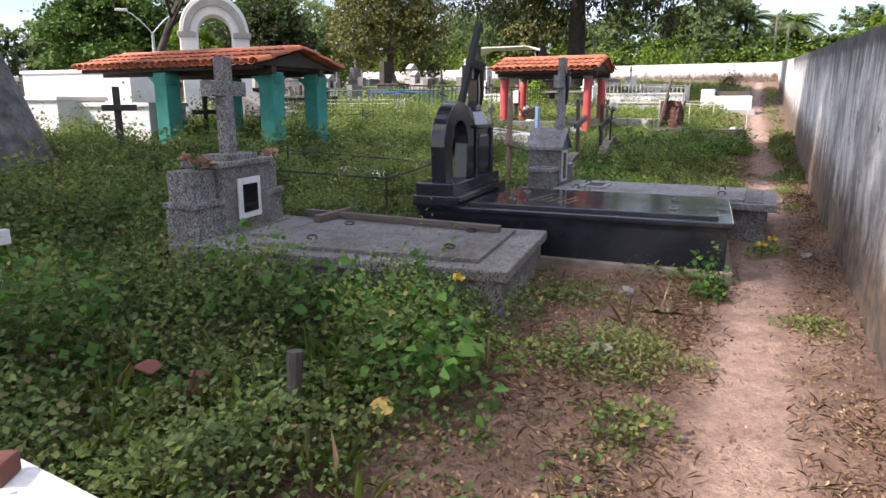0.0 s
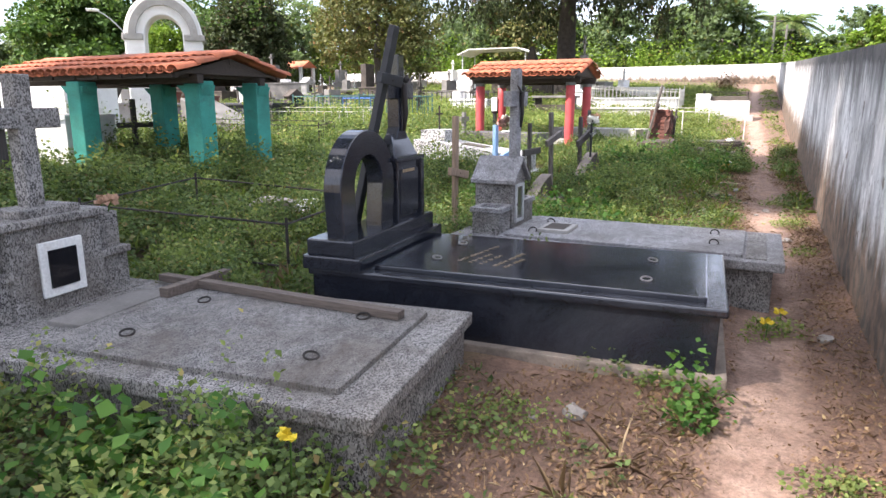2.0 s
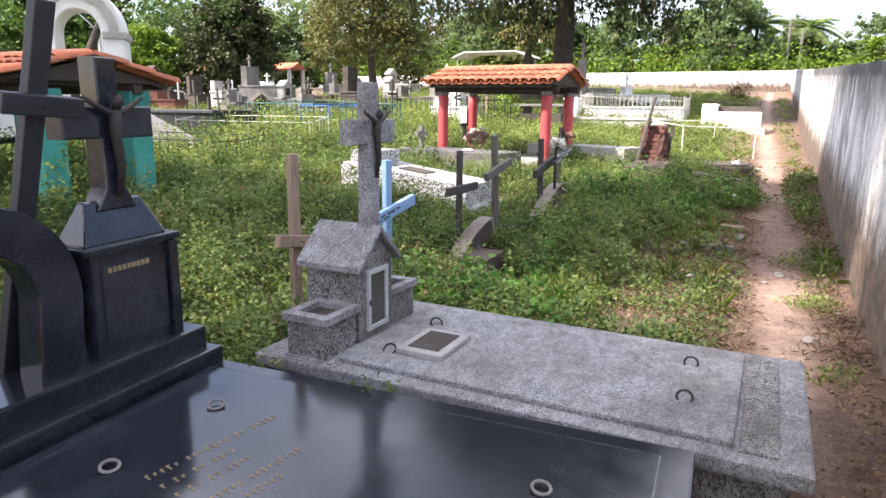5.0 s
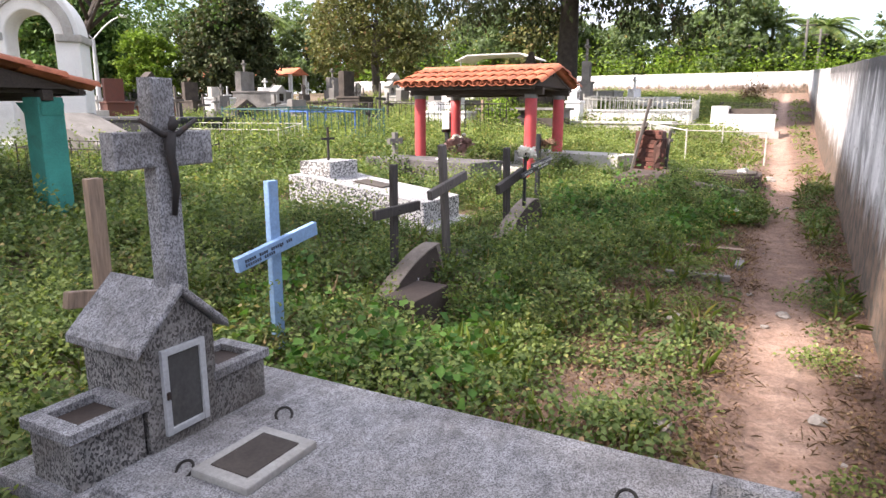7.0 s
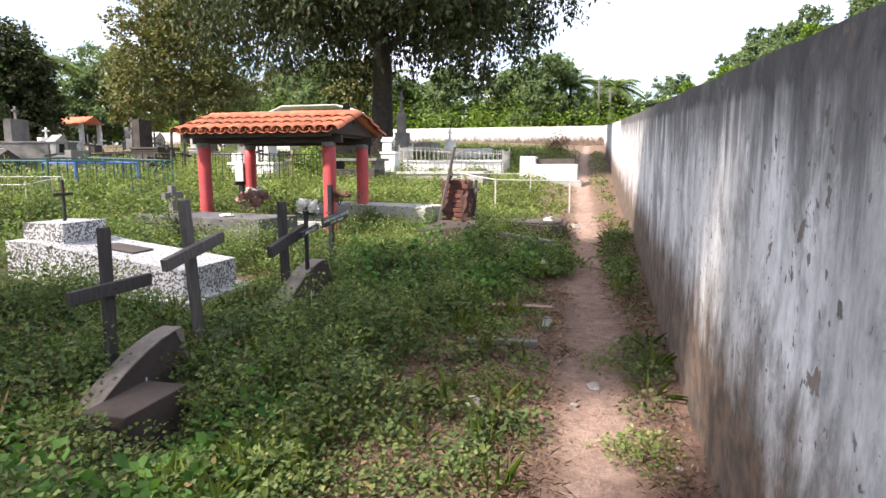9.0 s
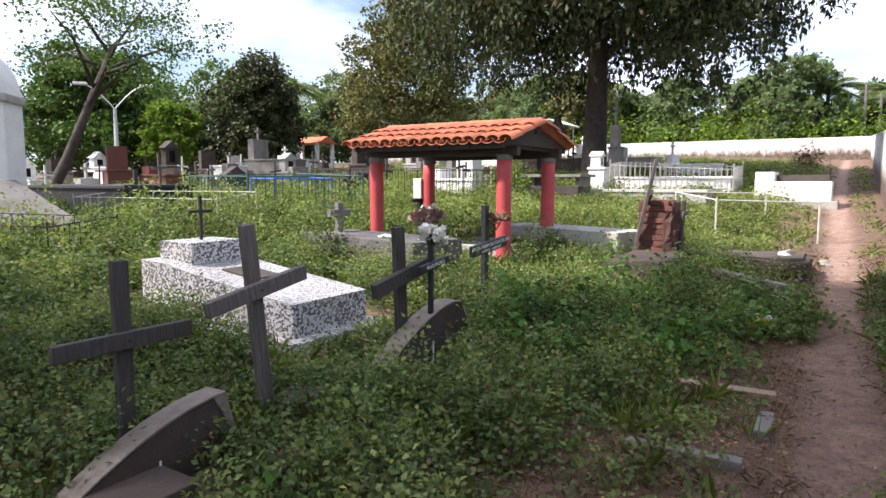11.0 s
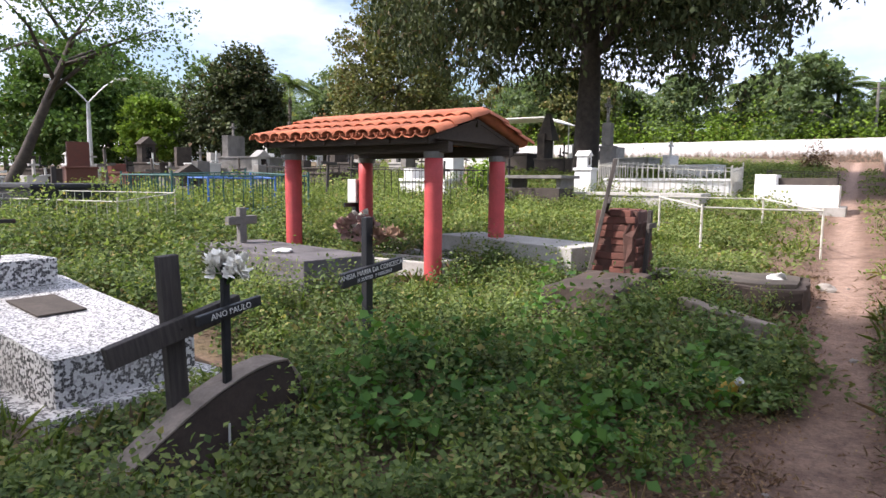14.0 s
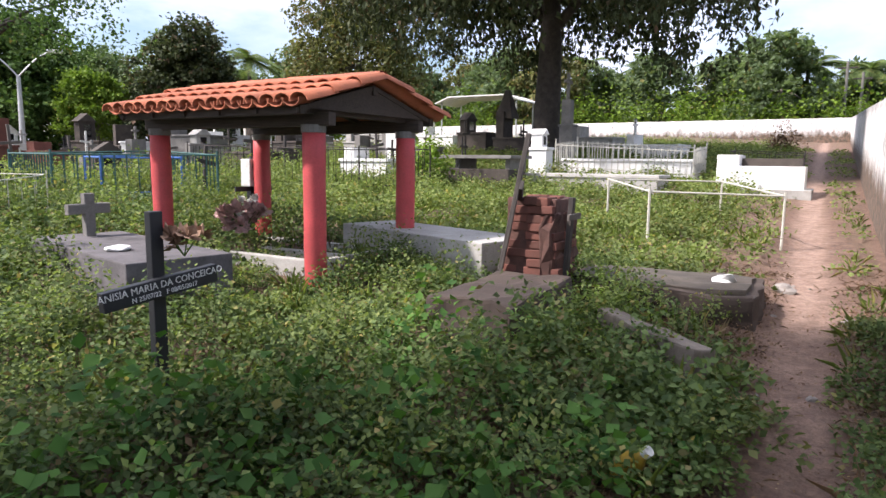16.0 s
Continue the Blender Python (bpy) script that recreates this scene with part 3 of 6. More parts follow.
def leaf_mesh(name, places, sizes, ways, tilts, material, rng, narrow=1.0):
    """One mesh of folded four-point leaves. ways: heading in the plan; tilts: how far the tip rises."""
    n = len(places)
    shape = LEAF.copy()
    shape[:, 0] *= narrow
    v = shape[None] * sizes[:, None, None]
    roll = rng.normal(0, 0.5, n)
    cr, sr = np.cos(roll)[:, None], np.sin(roll)[:, None]
    x, z = v[..., 0] * cr + v[..., 2] * sr, -v[..., 0] * sr + v[..., 2] * cr
    ct, st = np.cos(tilts)[:, None], np.sin(tilts)[:, None]
    y, z = v[..., 1] * ct - z * st, v[..., 1] * st + z * ct
    cw, sw = np.cos(ways)[:, None], np.sin(ways)[:, None]
    out = np.stack((x * cw - y * sw, x * sw + y * cw, z), -1) + places[:, None]
    me = bpy.data.meshes.new(name)
    me.vertices.add(n * 4)
    me.vertices.foreach_set("co", out.astype(np.float32).ravel())
    i = np.arange(n, dtype=np.int32)[:, None] * 4
    tri = np.concatenate((i, i + 1, i + 2, i, i + 2, i + 3), 1).ravel()
    me.loops.add(n * 6)
    me.loops.foreach_set("vertex_index", tri.astype(np.int32))
    me.polygons.add(n * 2)
    me.polygons.foreach_set("loop_start", np.arange(0, n * 6, 3, dtype=np.int32))
    me.update(calc_edges=True)
    me.materials.append(M[material])
    return me


def crown_points(rng, blobs, count, shell=0.55, tall=0.6, clump=1.0):
    """Leaf places in many small clumps spread over the outer part of ellipsoid limbs."""
    pts = []
    weights = np.array([b[3] * b[4] for b in blobs], float)
    weights /= weights.sum()
    for (cx, cy, cz, rx, rz), w in zip(blobs, weights):
        k = max(6, int(count * w / 42))
        d = rng.normal(size=(k, 3))
        d /= np.linalg.norm(d, axis=1)[:, None]
        rad = shell + (1 - shell) * rng.random(k) ** 0.6
        c = d * rad[:, None] * np.array((rx, rx, rz)) + np.array((cx, cy, cz))
        size = rng.uniform(0.10, 0.24, k) * rx * clump
        for q, s in zip(c, size):
            pts.append(q + rng.normal(size=(42, 3)) * s * np.array((1, 1, tall)))
    return np.concatenate(pts)


def tree(name, label, x, y, height, spread, material="crown", trunk=0.2, leaves=5000, leaf=0.2, lean=(0, 0), low=0.35, blobs=9, seed=1, droop=-0.3, bark="bark", limbs=5, category="tree", narrow=1.0, group="", shell=0.55, clump=1.0, tall=0.6):
    rng = np.random.default_rng(seed)
    z = ground_z(x, y)
    t = thing(name, pose(x, y, z - 0.05), label, category, group)
    bm = bmesh.new()
    top = Vector((lean[0], lean[1], height * max(low + 0.18, 0.5)))
    mid = top * 0.5 + Vector((rng.normal() * 0.05 * height * 0.3, rng.normal() * 0.05 * height * 0.3, 0))
    rod(bm, ((0, 0, -0.2), (0, 0, 0.25), mid * 0.5, mid, top), (trunk * 1.5, trunk * 1.12, trunk, trunk * 0.85, trunk * 0.5), 10)
    made = []
    for i in range(blobs):
        a = 2 * math.pi * (i * 0.618 + 0.1 * rng.random())
        h = low + (1 - low) * (0.15 + 0.85 * (i + 0.5) / blobs)
        r = spread * math.sqrt(max(0.08, 1 - (2 * (h - low) / (1 - low) - 0.85) ** 2 * 0.72)) * 0.62
        made.append((lean[0] + r * math.cos(a), lean[1] + r * math.sin(a), height * h * 0.92, spread * rng.uniform(0.34, 0.5), height * (1 - low) * rng.uniform(0.16, 0.25)))
    made.append((lean[0], lean[1], height * 0.88, spread * 0.4, height * 0.12))
    for cx, cy, cz, rx, rz in made[:limbs]:
        s = mid.lerp(top, rng.uniform(0.1, 0.95))
        e = Vector((cx, cy, cz))
        rod(bm, (s, s.lerp(e, 0.5) + Vector((0, 0, 0.06 * height)), e), (trunk * 0.42, trunk * 0.28, trunk * 0.08), 6)
    part("trunk", bm, bark, t, smooth=True)
    p = crown_points(rng, made, leaves, shell, tall, clump)
    n = len(p)
    me = leaf_mesh("crown", p, leaf * rng.uniform(0.6, 1.3, n), rng.uniform(0, 6.283, n), rng.normal(droop, 0.85, n), material, rng, narrow)
    ob = new("crown", me)
    ob.parent = t
    return t


def palm(name, label, x, y, height, reach, fronds=16, seed=3, trunk=0.16):
    rng = np.random.default_rng(seed)
    t = thing(name, pose(x, y, ground_z(x, y) - 0.05), label, "palm")
    part("trunk", rod(bmesh.new(), ((0, 0, -0.1), (0.1, 0, height * 0.5), (0.25, 0.1, height)), (trunk * 1.3, trunk, trunk * 0.9), 9), "bark", t, smooth=True)
    for i in range(fronds):
        a, up = 6.283 * i / fronds + rng.normal(0, 0.1), rng.uniform(-0.3, 1.2)
        pts = []
        for j in range(9):
            s = j / 8
            pts.append(Vector((0.25 + math.cos(a) * reach * s * math.cos(up * 0.6), 0.1 + math.sin(a) * reach * s * math.cos(up * 0.6), height + reach * (0.75 * math.sin(up) * s - 0.55 * s * s))))
        bm = rod(bmesh.new(), pts, [0.035 * (1 - 0.8 * j / 8) for j in range(9)], 5)
        for j in range(1, 33):
            s = j / 33 * 8
            k = min(7, int(s))
            p = pts[k].lerp(pts[k + 1], s - k)
            way = (pts[k + 1] - pts[k]).normalized()
            side = way.cross(Vector((0, 0, 1))).normalized()
            ln = reach * 0.26 * math.sin(math.pi * (0.12 + 0.85 * j / 33))
            for d in (-1, 1):
                q = p + (side * d + way * 0.55 + Vector((0, 0, -0.35))) * ln
                w = way * 0.035 * reach / 2
                f = [bm.verts.new(v) for v in (p - w, p + w, q)]
                bm.faces.new(f)
        part("frond", bm, "frond", t)
    return t


# ---- kinds of things ----
def cross_outline(h, half, w, bar_z, bar_w=None, flare=0.0):
    """The outline (across, up) of a Latin cross standing at 0."""
    b = (bar_w or w) / 2
    w = w / 2
    return [(-w - flare, 0), (w + flare, 0), (w, bar_z * 0.25), (w, bar_z - b), (half, bar_z - b), (half, bar_z + b), (w, bar_z + b), (w, h), (-w, h), (-w, bar_z + b), (-half, bar_z + b), (-half, bar_z - b), (-w, bar_z - b), (-w, bar_z * 0.25)]


def figure(parent, material, m, s=1.0):
    """A small cast crucifix figure, as one plain shape."""
    bm = bmesh.new()
    rod(bm, ((0.012, 0, -0.20), (0.02, 0.01, -0.10), (0.022, -0.005, 0.0), (0.02, 0, 0.075)), (0.010, 0.016, 0.018, 0.024), 6)
    rod(bm, ((0.02, -0.115, 0.12), (0.022, -0.03, 0.072), (0.022, 0.03, 0.072), (0.02, 0.115, 0.12)), (0.007, 0.011, 0.011, 0.007), 6)
    rod(bm, ((0.022, 0.006, 0.085), (0.03, 0.01, 0.105), (0.028, 0.012, 0.13)), (0.012, 0.02, 0.008), 6)
    bmesh.ops.scale(bm, vec=(s, s, s), verts=bm.verts[:])
    ob = part("figure", bm, material, parent, "small dark cast figure fixed to the cross", smooth=True)
    ob.matrix_basis = m
    return ob


def plank_cross(name, label, x, y, height, half, bar_up, w=0.075, thick=0.035, material="wood_grey", tilt=0.0, lean=(0.0, 0.0), turn=0.0, group="wooden grave crosses", sink=0.25, bar_w=None, z=None, text=None, text_size=0.05, text_mat="lettering", bars=()):
    """Two planks, the bar nailed across the post's face (facing +x)."""
    base = ground_z(x, y) if z is None else z
    t = thing(name, pose(x, y, base, lean[0], lean[1], turn), label, "cross", group)
    bm = boxed(-thick / 2, thick / 2, -w / 2, w / 2, -sink, height, 0.006)
    part("post", rough(bm, 0.004, 6), material, t)
    bw = bar_w or w
    bm = boxed(thick / 2 - 0.003, thick * 1.4, -half, half, -bw / 2, bw / 2, 0.006)
    bar = part("crossbar", rough(bm, 0.004, 6), material, t)
    bar.matrix_basis = pose(0, 0, bar_up, tilt, 0, 0)
    part("nail", rod(bmesh.new(), ((thick * 1.4, 0.0, bar_up), (thick * 1.4 + 0.006, 0.0, bar_up)), 0.006, 6), "iron", t)
    for k, words in enumerate(bars):
        bm = bmesh.new()
        at = -half * 0.85
        for count in words:
            for i in range(count):
                box(bm, thick * 1.4, thick * 1.4 + 0.002, at, at + 0.012, 0.008 - 0.026 * k - 0.009, 0.008 - 0.026 * k + 0.009, 0)
                at += 0.019
            at += 0.025
        ob = part("lettering", bm, "letter_dark", bar)
        ob["kind"] = "stuff"
    for k, (line, up) in enumerate(text or ()):
        letters(line, text_size if k == 0 else text_size * 0.7, text_mat, t, pose(0, 0, bar_up, tilt, 0, 0) @ pose(thick * 1.4 + 0.003, 0, up, 90, 0, 90))
    return t


def blossom(parent, material, m, r=0.04, petals=14, seed=1, name="flower"):
    rng = random.Random(seed)
    bm = bmesh.new()
    for i in range(petals):
        a, up = rng.uniform(0, 6.283), rng.uniform(-0.2, 1.3)
        d = Vector((math.cos(a) * math.cos(up), math.sin(a) * math.cos(up), math.sin(up)))
        s = d.cross(Vector((0.3, 0.2, 1))).normalized()
        n = d.cross(s)
        l = r * rng.uniform(0.8, 1.2)
        v = [bm.verts.new(p) for p in (Vector(), d * l * 0.6 + s * l * 0.38 + n * l * 0.1, d * l, d * l * 0.6 - s * l * 0.38 + n * l * 0.1)]
        bm.faces.new((v[0], v[1], v[2]))
        bm.faces.new((v[0], v[2], v[3]))
    ob = part(name, bm, material, parent)
    ob.matrix_basis = m
    return ob


def bouquet(name, label, x, y, z, material, count=7, spread=0.09, r=0.055, seed=1):
    t = thing(name, pose(x, y, z), label, "flowers", "grave flowers")
    rng = random.Random(seed)
    for i in range(count):
        p = (rng.uniform(-1, 1) * spread, rng.uniform(-1, 1) * spread * 1.2, rng.uniform(0.02, 1) * spread * 1.3)
        part("stem", rod(bmesh.new(), ((0, 0, -0.05), p), 0.004, 5), "weed_big", t)
        blossom(t, material, pose(*p, rng.uniform(-40, 40), rng.uniform(-40, 40), 0), r * rng.uniform(0.8, 1.2), 16, seed * 31 + i)
    return t


def pull_ring(parent, x, y, z, r=0.035, tilt=0.25, material="iron"):
    ob = part("ring", ring(bmesh.new(), (0, 0, 0.010), r, 0.006, tilt), material, parent, "metal lifting ring")
    ob.matrix_basis = pose(x, y, z, 0, 0, RND.uniform(0, 90))
    return ob


def grey_tomb():
    """Low tomb in granite-chip render with a stepped headstone and cross."""
    m = pose(-3.76, 3.26, 0.0, 0, 0, 7.2)
    reserve(-2.62, 4.11, 2.5, 1.4, 7.2)
    t = thing("tomb", m, "low grey granite-chip tomb with stepped headstone and cross", "tomb")
    part("body", rough(boxed(0.03, 2.46, 0.03, 1.37, 0.05, 0.58, 0.01), 0.004, 3), "chips", t)
    part("rim", rough(boxed(0, 2.5, 0, 1.4, 0.565, 0.64, 0.014), 0.003, 3), "chips", t)
    part("lid", rough(boxed(0.62, 2.28, 0.15, 1.24, 0.63, 0.668, 0.008), 0.003, 3), "chips_dark", t, "rain-stained granite-chip lid")
    part("cover_plate", rough(boxed(0.36, 0.60, 0.44, 1.12, 0.63, 0.664, 0.006), 0.003, 3), "cement", t)
    for x, y in ((0.95, 0.4), (0.95, 1.0), (2.0, 0.42), (1.98, 1.02)):
        pull_ring(t, x, y, 0.668)
    hs = part("headstone_base", boxed(-0.03, 0.32, 0.06, 1.26, 0.62, 0.648, 0.006), "chips", t)
    hs.matrix_basis = pose(-0.08, 0, 0)
    for y0, y1 in ((0.10, 0.40), (0.98, 1.22)):
        part("planter", boxed(0.0, 0.27, y0, y1, 0.63, 0.90, 0.01), "chips", hs)
        part("planter_band", boxed(-0.015, 0.29, y0 - 0.015, y1 + 0.015, 0.88, 0.925, 0.008), "chips", hs)
        part("planter_top", boxed(0.02, 0.24, y0 + 0.02, y1 - 0.02, 0.915, 1.15, 0.01), "chips", hs)
    part("headstone", boxed(-0.01, 0.30, 0.385, 0.995, 0.63, 1.16, 0.01), "chips", hs)
    part("cap", boxed(-0.03, 0.325, 0.33, 1.05, 1.155, 1.20, 0.01), "chips", hs)
    part("cross_step", boxed(0.03, 0.27, 0.50, 0.90, 1.195, 1.245, 0.01), "chips", hs)
    cr = slab(bmesh.new(), [(a + 0.69, b + 1.24) for a, b in cross_outline(0.74, 0.22, 0.105, 0.50, 0.115)], "x", 0.09, 0.19, 0.008)
    part("cross", rough(cr, 0.003, 5), "chips", hs, "grey granite-chip cross")
    plq = part("plaque_frame", boxed(0.30, 0.318, 0.55, 0.84, 0.74, 1.06, 0.006), "white_frame", hs, "white plaque frame")
    part("photo_plate", boxed(0.316, 0.324, 0.60, 0.79, 0.79, 1.01, 0.002), "rubber", hs, "dark glazed memorial plate")
    c = thing("fallen_cross", pose(-3.22, 4.60, 0.70, 0, 0, -0.5), "dark wooden cross lying flat on the grey tomb", "cross")
    part("post", rough(boxed(-0.32, 1.50, -0.036, 0.036, -0.028, 0.02, 0.006), 0.008, 5), "wood_mid", c)
    part("crossbar", rough(boxed(-0.036, 0.036, -0.28, 0.25, -0.030, 0.03, 0.006), 0.005, 5), "wood_mid", c)
    bouquet("dried_flowers", "dried tan flowers on the headstone of the tomb", -3.66, 3.50, 1.16, "petal_tan", 6, 0.07, 0.05, 3)
    bouquet("dried_flowers", "dried tan flowers on the headstone of the tomb", -3.76, 4.40, 1.16, "petal_tan", 4, 0.05, 0.05, 5)


def black_tomb():
    m = pose(-2.68, 5.03, 0.0, 0, 0, 4.0)
    reserve(-1.41, 5.82, 2.5, 1.42, 4.0)
    t = thing("tomb", m, "polished black granite tomb with a horseshoe arch and cross", "tomb")
    part("footing", rough(boxed(0.02, 2.60, -0.03, 1.45, 0.1, 0.385, 0.012), 0.012, 4), "cement_worn", t, "chipped pale cement footing")
    part("body", boxed(0.02, 2.54, 0.03, 1.38, 0.38, 0.72, 0.006), "black_granite", t)
    part("rim", boxed(0, 2.58, 0, 1.41, 0.712, 0.76, 0.012), "black_granite", t)
    lid = part("lid", boxed(0.44, 2.47, 0.11, 1.27, 0.755, 0.79, 0.008), "black_granite", t)
    for x, y in ((0.76, 0.42), (0.76, 0.93), (2.13, 0.36), (2.13, 0.88)):
        pull_ring(t, x, y, 0.79, 0.031, 0.2, "cement")
    for words, dy in (((5, 7, 2, 5), 0.13), ((1, 2, 2, 4), 0.045), ((1, 2, 2, 4), -0.035), ((7, 9), -0.14), ((4, 6), -0.215)):
        bars = bmesh.new()
        x = -0.35
        for count in words:
            for i in range(count):
                h = 0.013 * (0.7 + 0.3 * ((i * 7 + count) % 3))
                box(bars, x, x + 0.006, dy - h, dy + h, 0, 0.002, 0)
                box(bars, x + 0.006, x + 0.013, dy + h - 0.006, dy + h, 0, 0.002, 0)
                x += 0.026
            x += 0.022
        ob = part("lettering", bars, "gold", lid, "worn gilt lettering")
        ob.matrix_basis = pose(1.12, 0.74, 0.79, 0, 0, 78)
        ob["kind"] = "stuff"
    part("plinth", boxed(-0.02, 0.41, -0.03, 1.38, 0.755, 0.85, 0.012), "black_granite", t)
    part("plinth_step", boxed(0.0, 0.35, 0.0, 1.34, 0.845, 0.955, 0.012), "black_granite", t)
    out, inn = [], []
    for i in range(25):
        a = math.pi * (1 - i / 24)
        out.append((0.39 + 0.385 * math.cos(a), 1.265 + 0.385 * math.sin(a)))
        inn.append((0.39 + 0.20 * math.cos(a), 1.265 + 0.215 * math.sin(a)))
    outline = [(0.03, 0.95)] + out + [(0.75, 0.95), (0.56, 0.95)] + inn[::-1] + [(0.22, 0.95)]
    part("arch", slab(bmesh.new(), outline, "x", 0.14, 0.27, 0.006), "black_granite", t)
    part("pedestal", boxed(0.07, 0.29, 0.80, 1.24, 0.95, 1.40, 0.008), "black_granite", t)
    part("pedestal_cap", boxed(0.05, 0.31, 0.765, 1.26, 1.398, 1.43, 0.008), "black_granite", t)
    part("panel", boxed(0.288, 0.297, 0.84, 1.18, 1.0, 1.34, 0.004), "black_granite", t)
    part("pilaster", boxed(0.288, 0.315, 1.185, 1.235, 0.955, 1.395, 0.006), "black_granite", t)
    bars = bmesh.new()
    for i in range(9):
        box(bars, 0.297, 0.300, 0.87 + i * 0.024, 0.888 + i * 0.024, 1.315, 1.337, 0)
    part("lettering", bars, "gold", t, "worn gilt lettering")["kind"] = "stuff"
    part("cross_foot", boxed(0.09, 0.27, 0.80, 1.22, 1.428, 1.60, 0.008, 0.07), "black_granite", t)
    part("cross", slab(bmesh.new(), [(a + 1.01, b + 1.56) for a, b in cross_outline(0.62, 0.22, 0.10, 0.36, 0.13, 0.05)], "x", 0.13, 0.23, 0.006), "black_granite", t)
    figure(t, "iron", pose(0.232, 1.01, 1.87), 1.25)


def shrine_tomb():
    x0, y0 = -2.42, 6.70
    reserve(-1.12, 7.33, 2.62, 1.26)
    t = thing("tomb", pose(x0, y0, 0.0), "grey granite-chip tomb with a small house-shaped shrine", "tomb")
    part("body", rough(boxed(0.06, 2.55, 0.05, 1.20, 0.1, 0.65, 0.01), 0.004, 3), "chips", t)
    part("rim", rough(boxed(0, 2.62, 0, 1.25, 0.64, 0.71, 0.014), 0.003, 3), "chips_pale", t)
    part("lid", rough(boxed(0.44, 2.34, 0.10, 1.14, 0.70, 0.735, 0.01), 0.003, 3), "chips_pale", t)
    part("foot_strip", boxed(2.36, 2.50, 0.08, 1.16, 0.703, 0.718, 0.004), "chips", t)
    for x, y in ((0.66, 0.30), (0.68, 0.80), (2.12, 0.42), (2.10, 0.86)):
        pull_ring(t, x, y, 0.735, 0.034, 0.7)
    sh = part("shrine", boxed(-0.02, 0.44, 0.07, 1.03, 0.70, 0.716, 0.004), "chips_pale", t, "small house-shaped shrine with planters")
    sh.matrix_basis = pose(0.12, -0.06, 0) @ Matrix.Diagonal((0.86, 1, 1, 1))
    ledge = part("shrine_base", boxed(0.06, 0.42, 0.09, 1.01, 0.70, 0.728, 0.008), "chips_pale", sh)
    for ya, yb in ((0.10, 0.37), (0.72, 1.0)):
        bm = bmesh.new()
        box(bm, 0.09, 0.38, ya, yb, 0.72, 0.92, 0.006)
        part("planter", bm, "chips", sh)
        bm = bmesh.new()
        for a in ((0.07, 0.40, ya - 0.02, ya + 0.045), (0.07, 0.40, yb - 0.045, yb + 0.02), (0.07, 0.13, ya + 0.045, yb - 0.045), (0.34, 0.40, ya + 0.045, yb - 0.045)):
            box(bm, *a, 0.915, 0.955, 0.004)
        part("planter_rim", bm, "chips_pale", sh)
        part("soil", boxed(0.13, 0.34, ya + 0.045, yb - 0.045, 0.915, 0.925, 0.002), "cement_brown", sh)
    part("shrine_wall", slab(bmesh.new(), [(0.385, 0.72), (0.715, 0.72), (0.715, 1.17), (0.55, 1.325), (0.385, 1.17)], "x", -0.02, 0.395, 0.006), "chips", sh)
    for s in (-1, 1):
        bm = slab(bmesh.new(), [(0.55, 1.365), (0.55 + s * 0.215, 1.165), (0.55 + s * 0.215, 1.135), (0.55, 1.33)], "x", -0.05, 0.44, 0.006)
        part("shrine_roof", bm, "chips_pale", sh)
    door = part("niche_door", boxed(0.392, 0.402, 0.465, 0.635, 0.80, 1.10, 0.002), "dusty_glass", sh, "dusty glass pane of the niche")
    fr = bmesh.new()
    for a in ((0.448, 0.474, 0.782, 1.125), (0.626, 0.652, 0.782, 1.125)):
        box(fr, 0.393, 0.415, a[0], a[1], a[2], a[3], 0.003)
    for a in ((0.782, 0.808), (1.099, 1.125)):
        box(fr, 0.393, 0.413, 0.474, 0.626, a[0], a[1], 0.003)
    part("niche_frame", fr, "steel_pole", sh, "dull aluminium frame")
    part("latch", boxed(0.413, 0.425, 0.455, 0.47, 0.93, 0.96, 0.002), "iron", sh)
    cr = slab(bmesh.new(), [(a + 0.58, b + 1.30) for a, b in cross_outline(0.82, 0.215, 0.10, 0.565, 0.13)], "x", 0.28, 0.37, 0.006)
    part("cross", rough(cr, 0.003, 5), "chips_pale", sh, "grey granite-chip cross")
    figure(sh, "iron", pose(0.372, 0.58, 1.84), 1.1)
    pl = part("plaque_frame", boxed(0.70, 0.97, 0.29, 0.66, 0.732, 0.765, 0.008), "cement_pale", t)
    part("plaque", boxed(0.745, 0.925, 0.34, 0.61, 0.763, 0.769, 0.003), "cement_dark", pl, "dark bronze memorial plate")


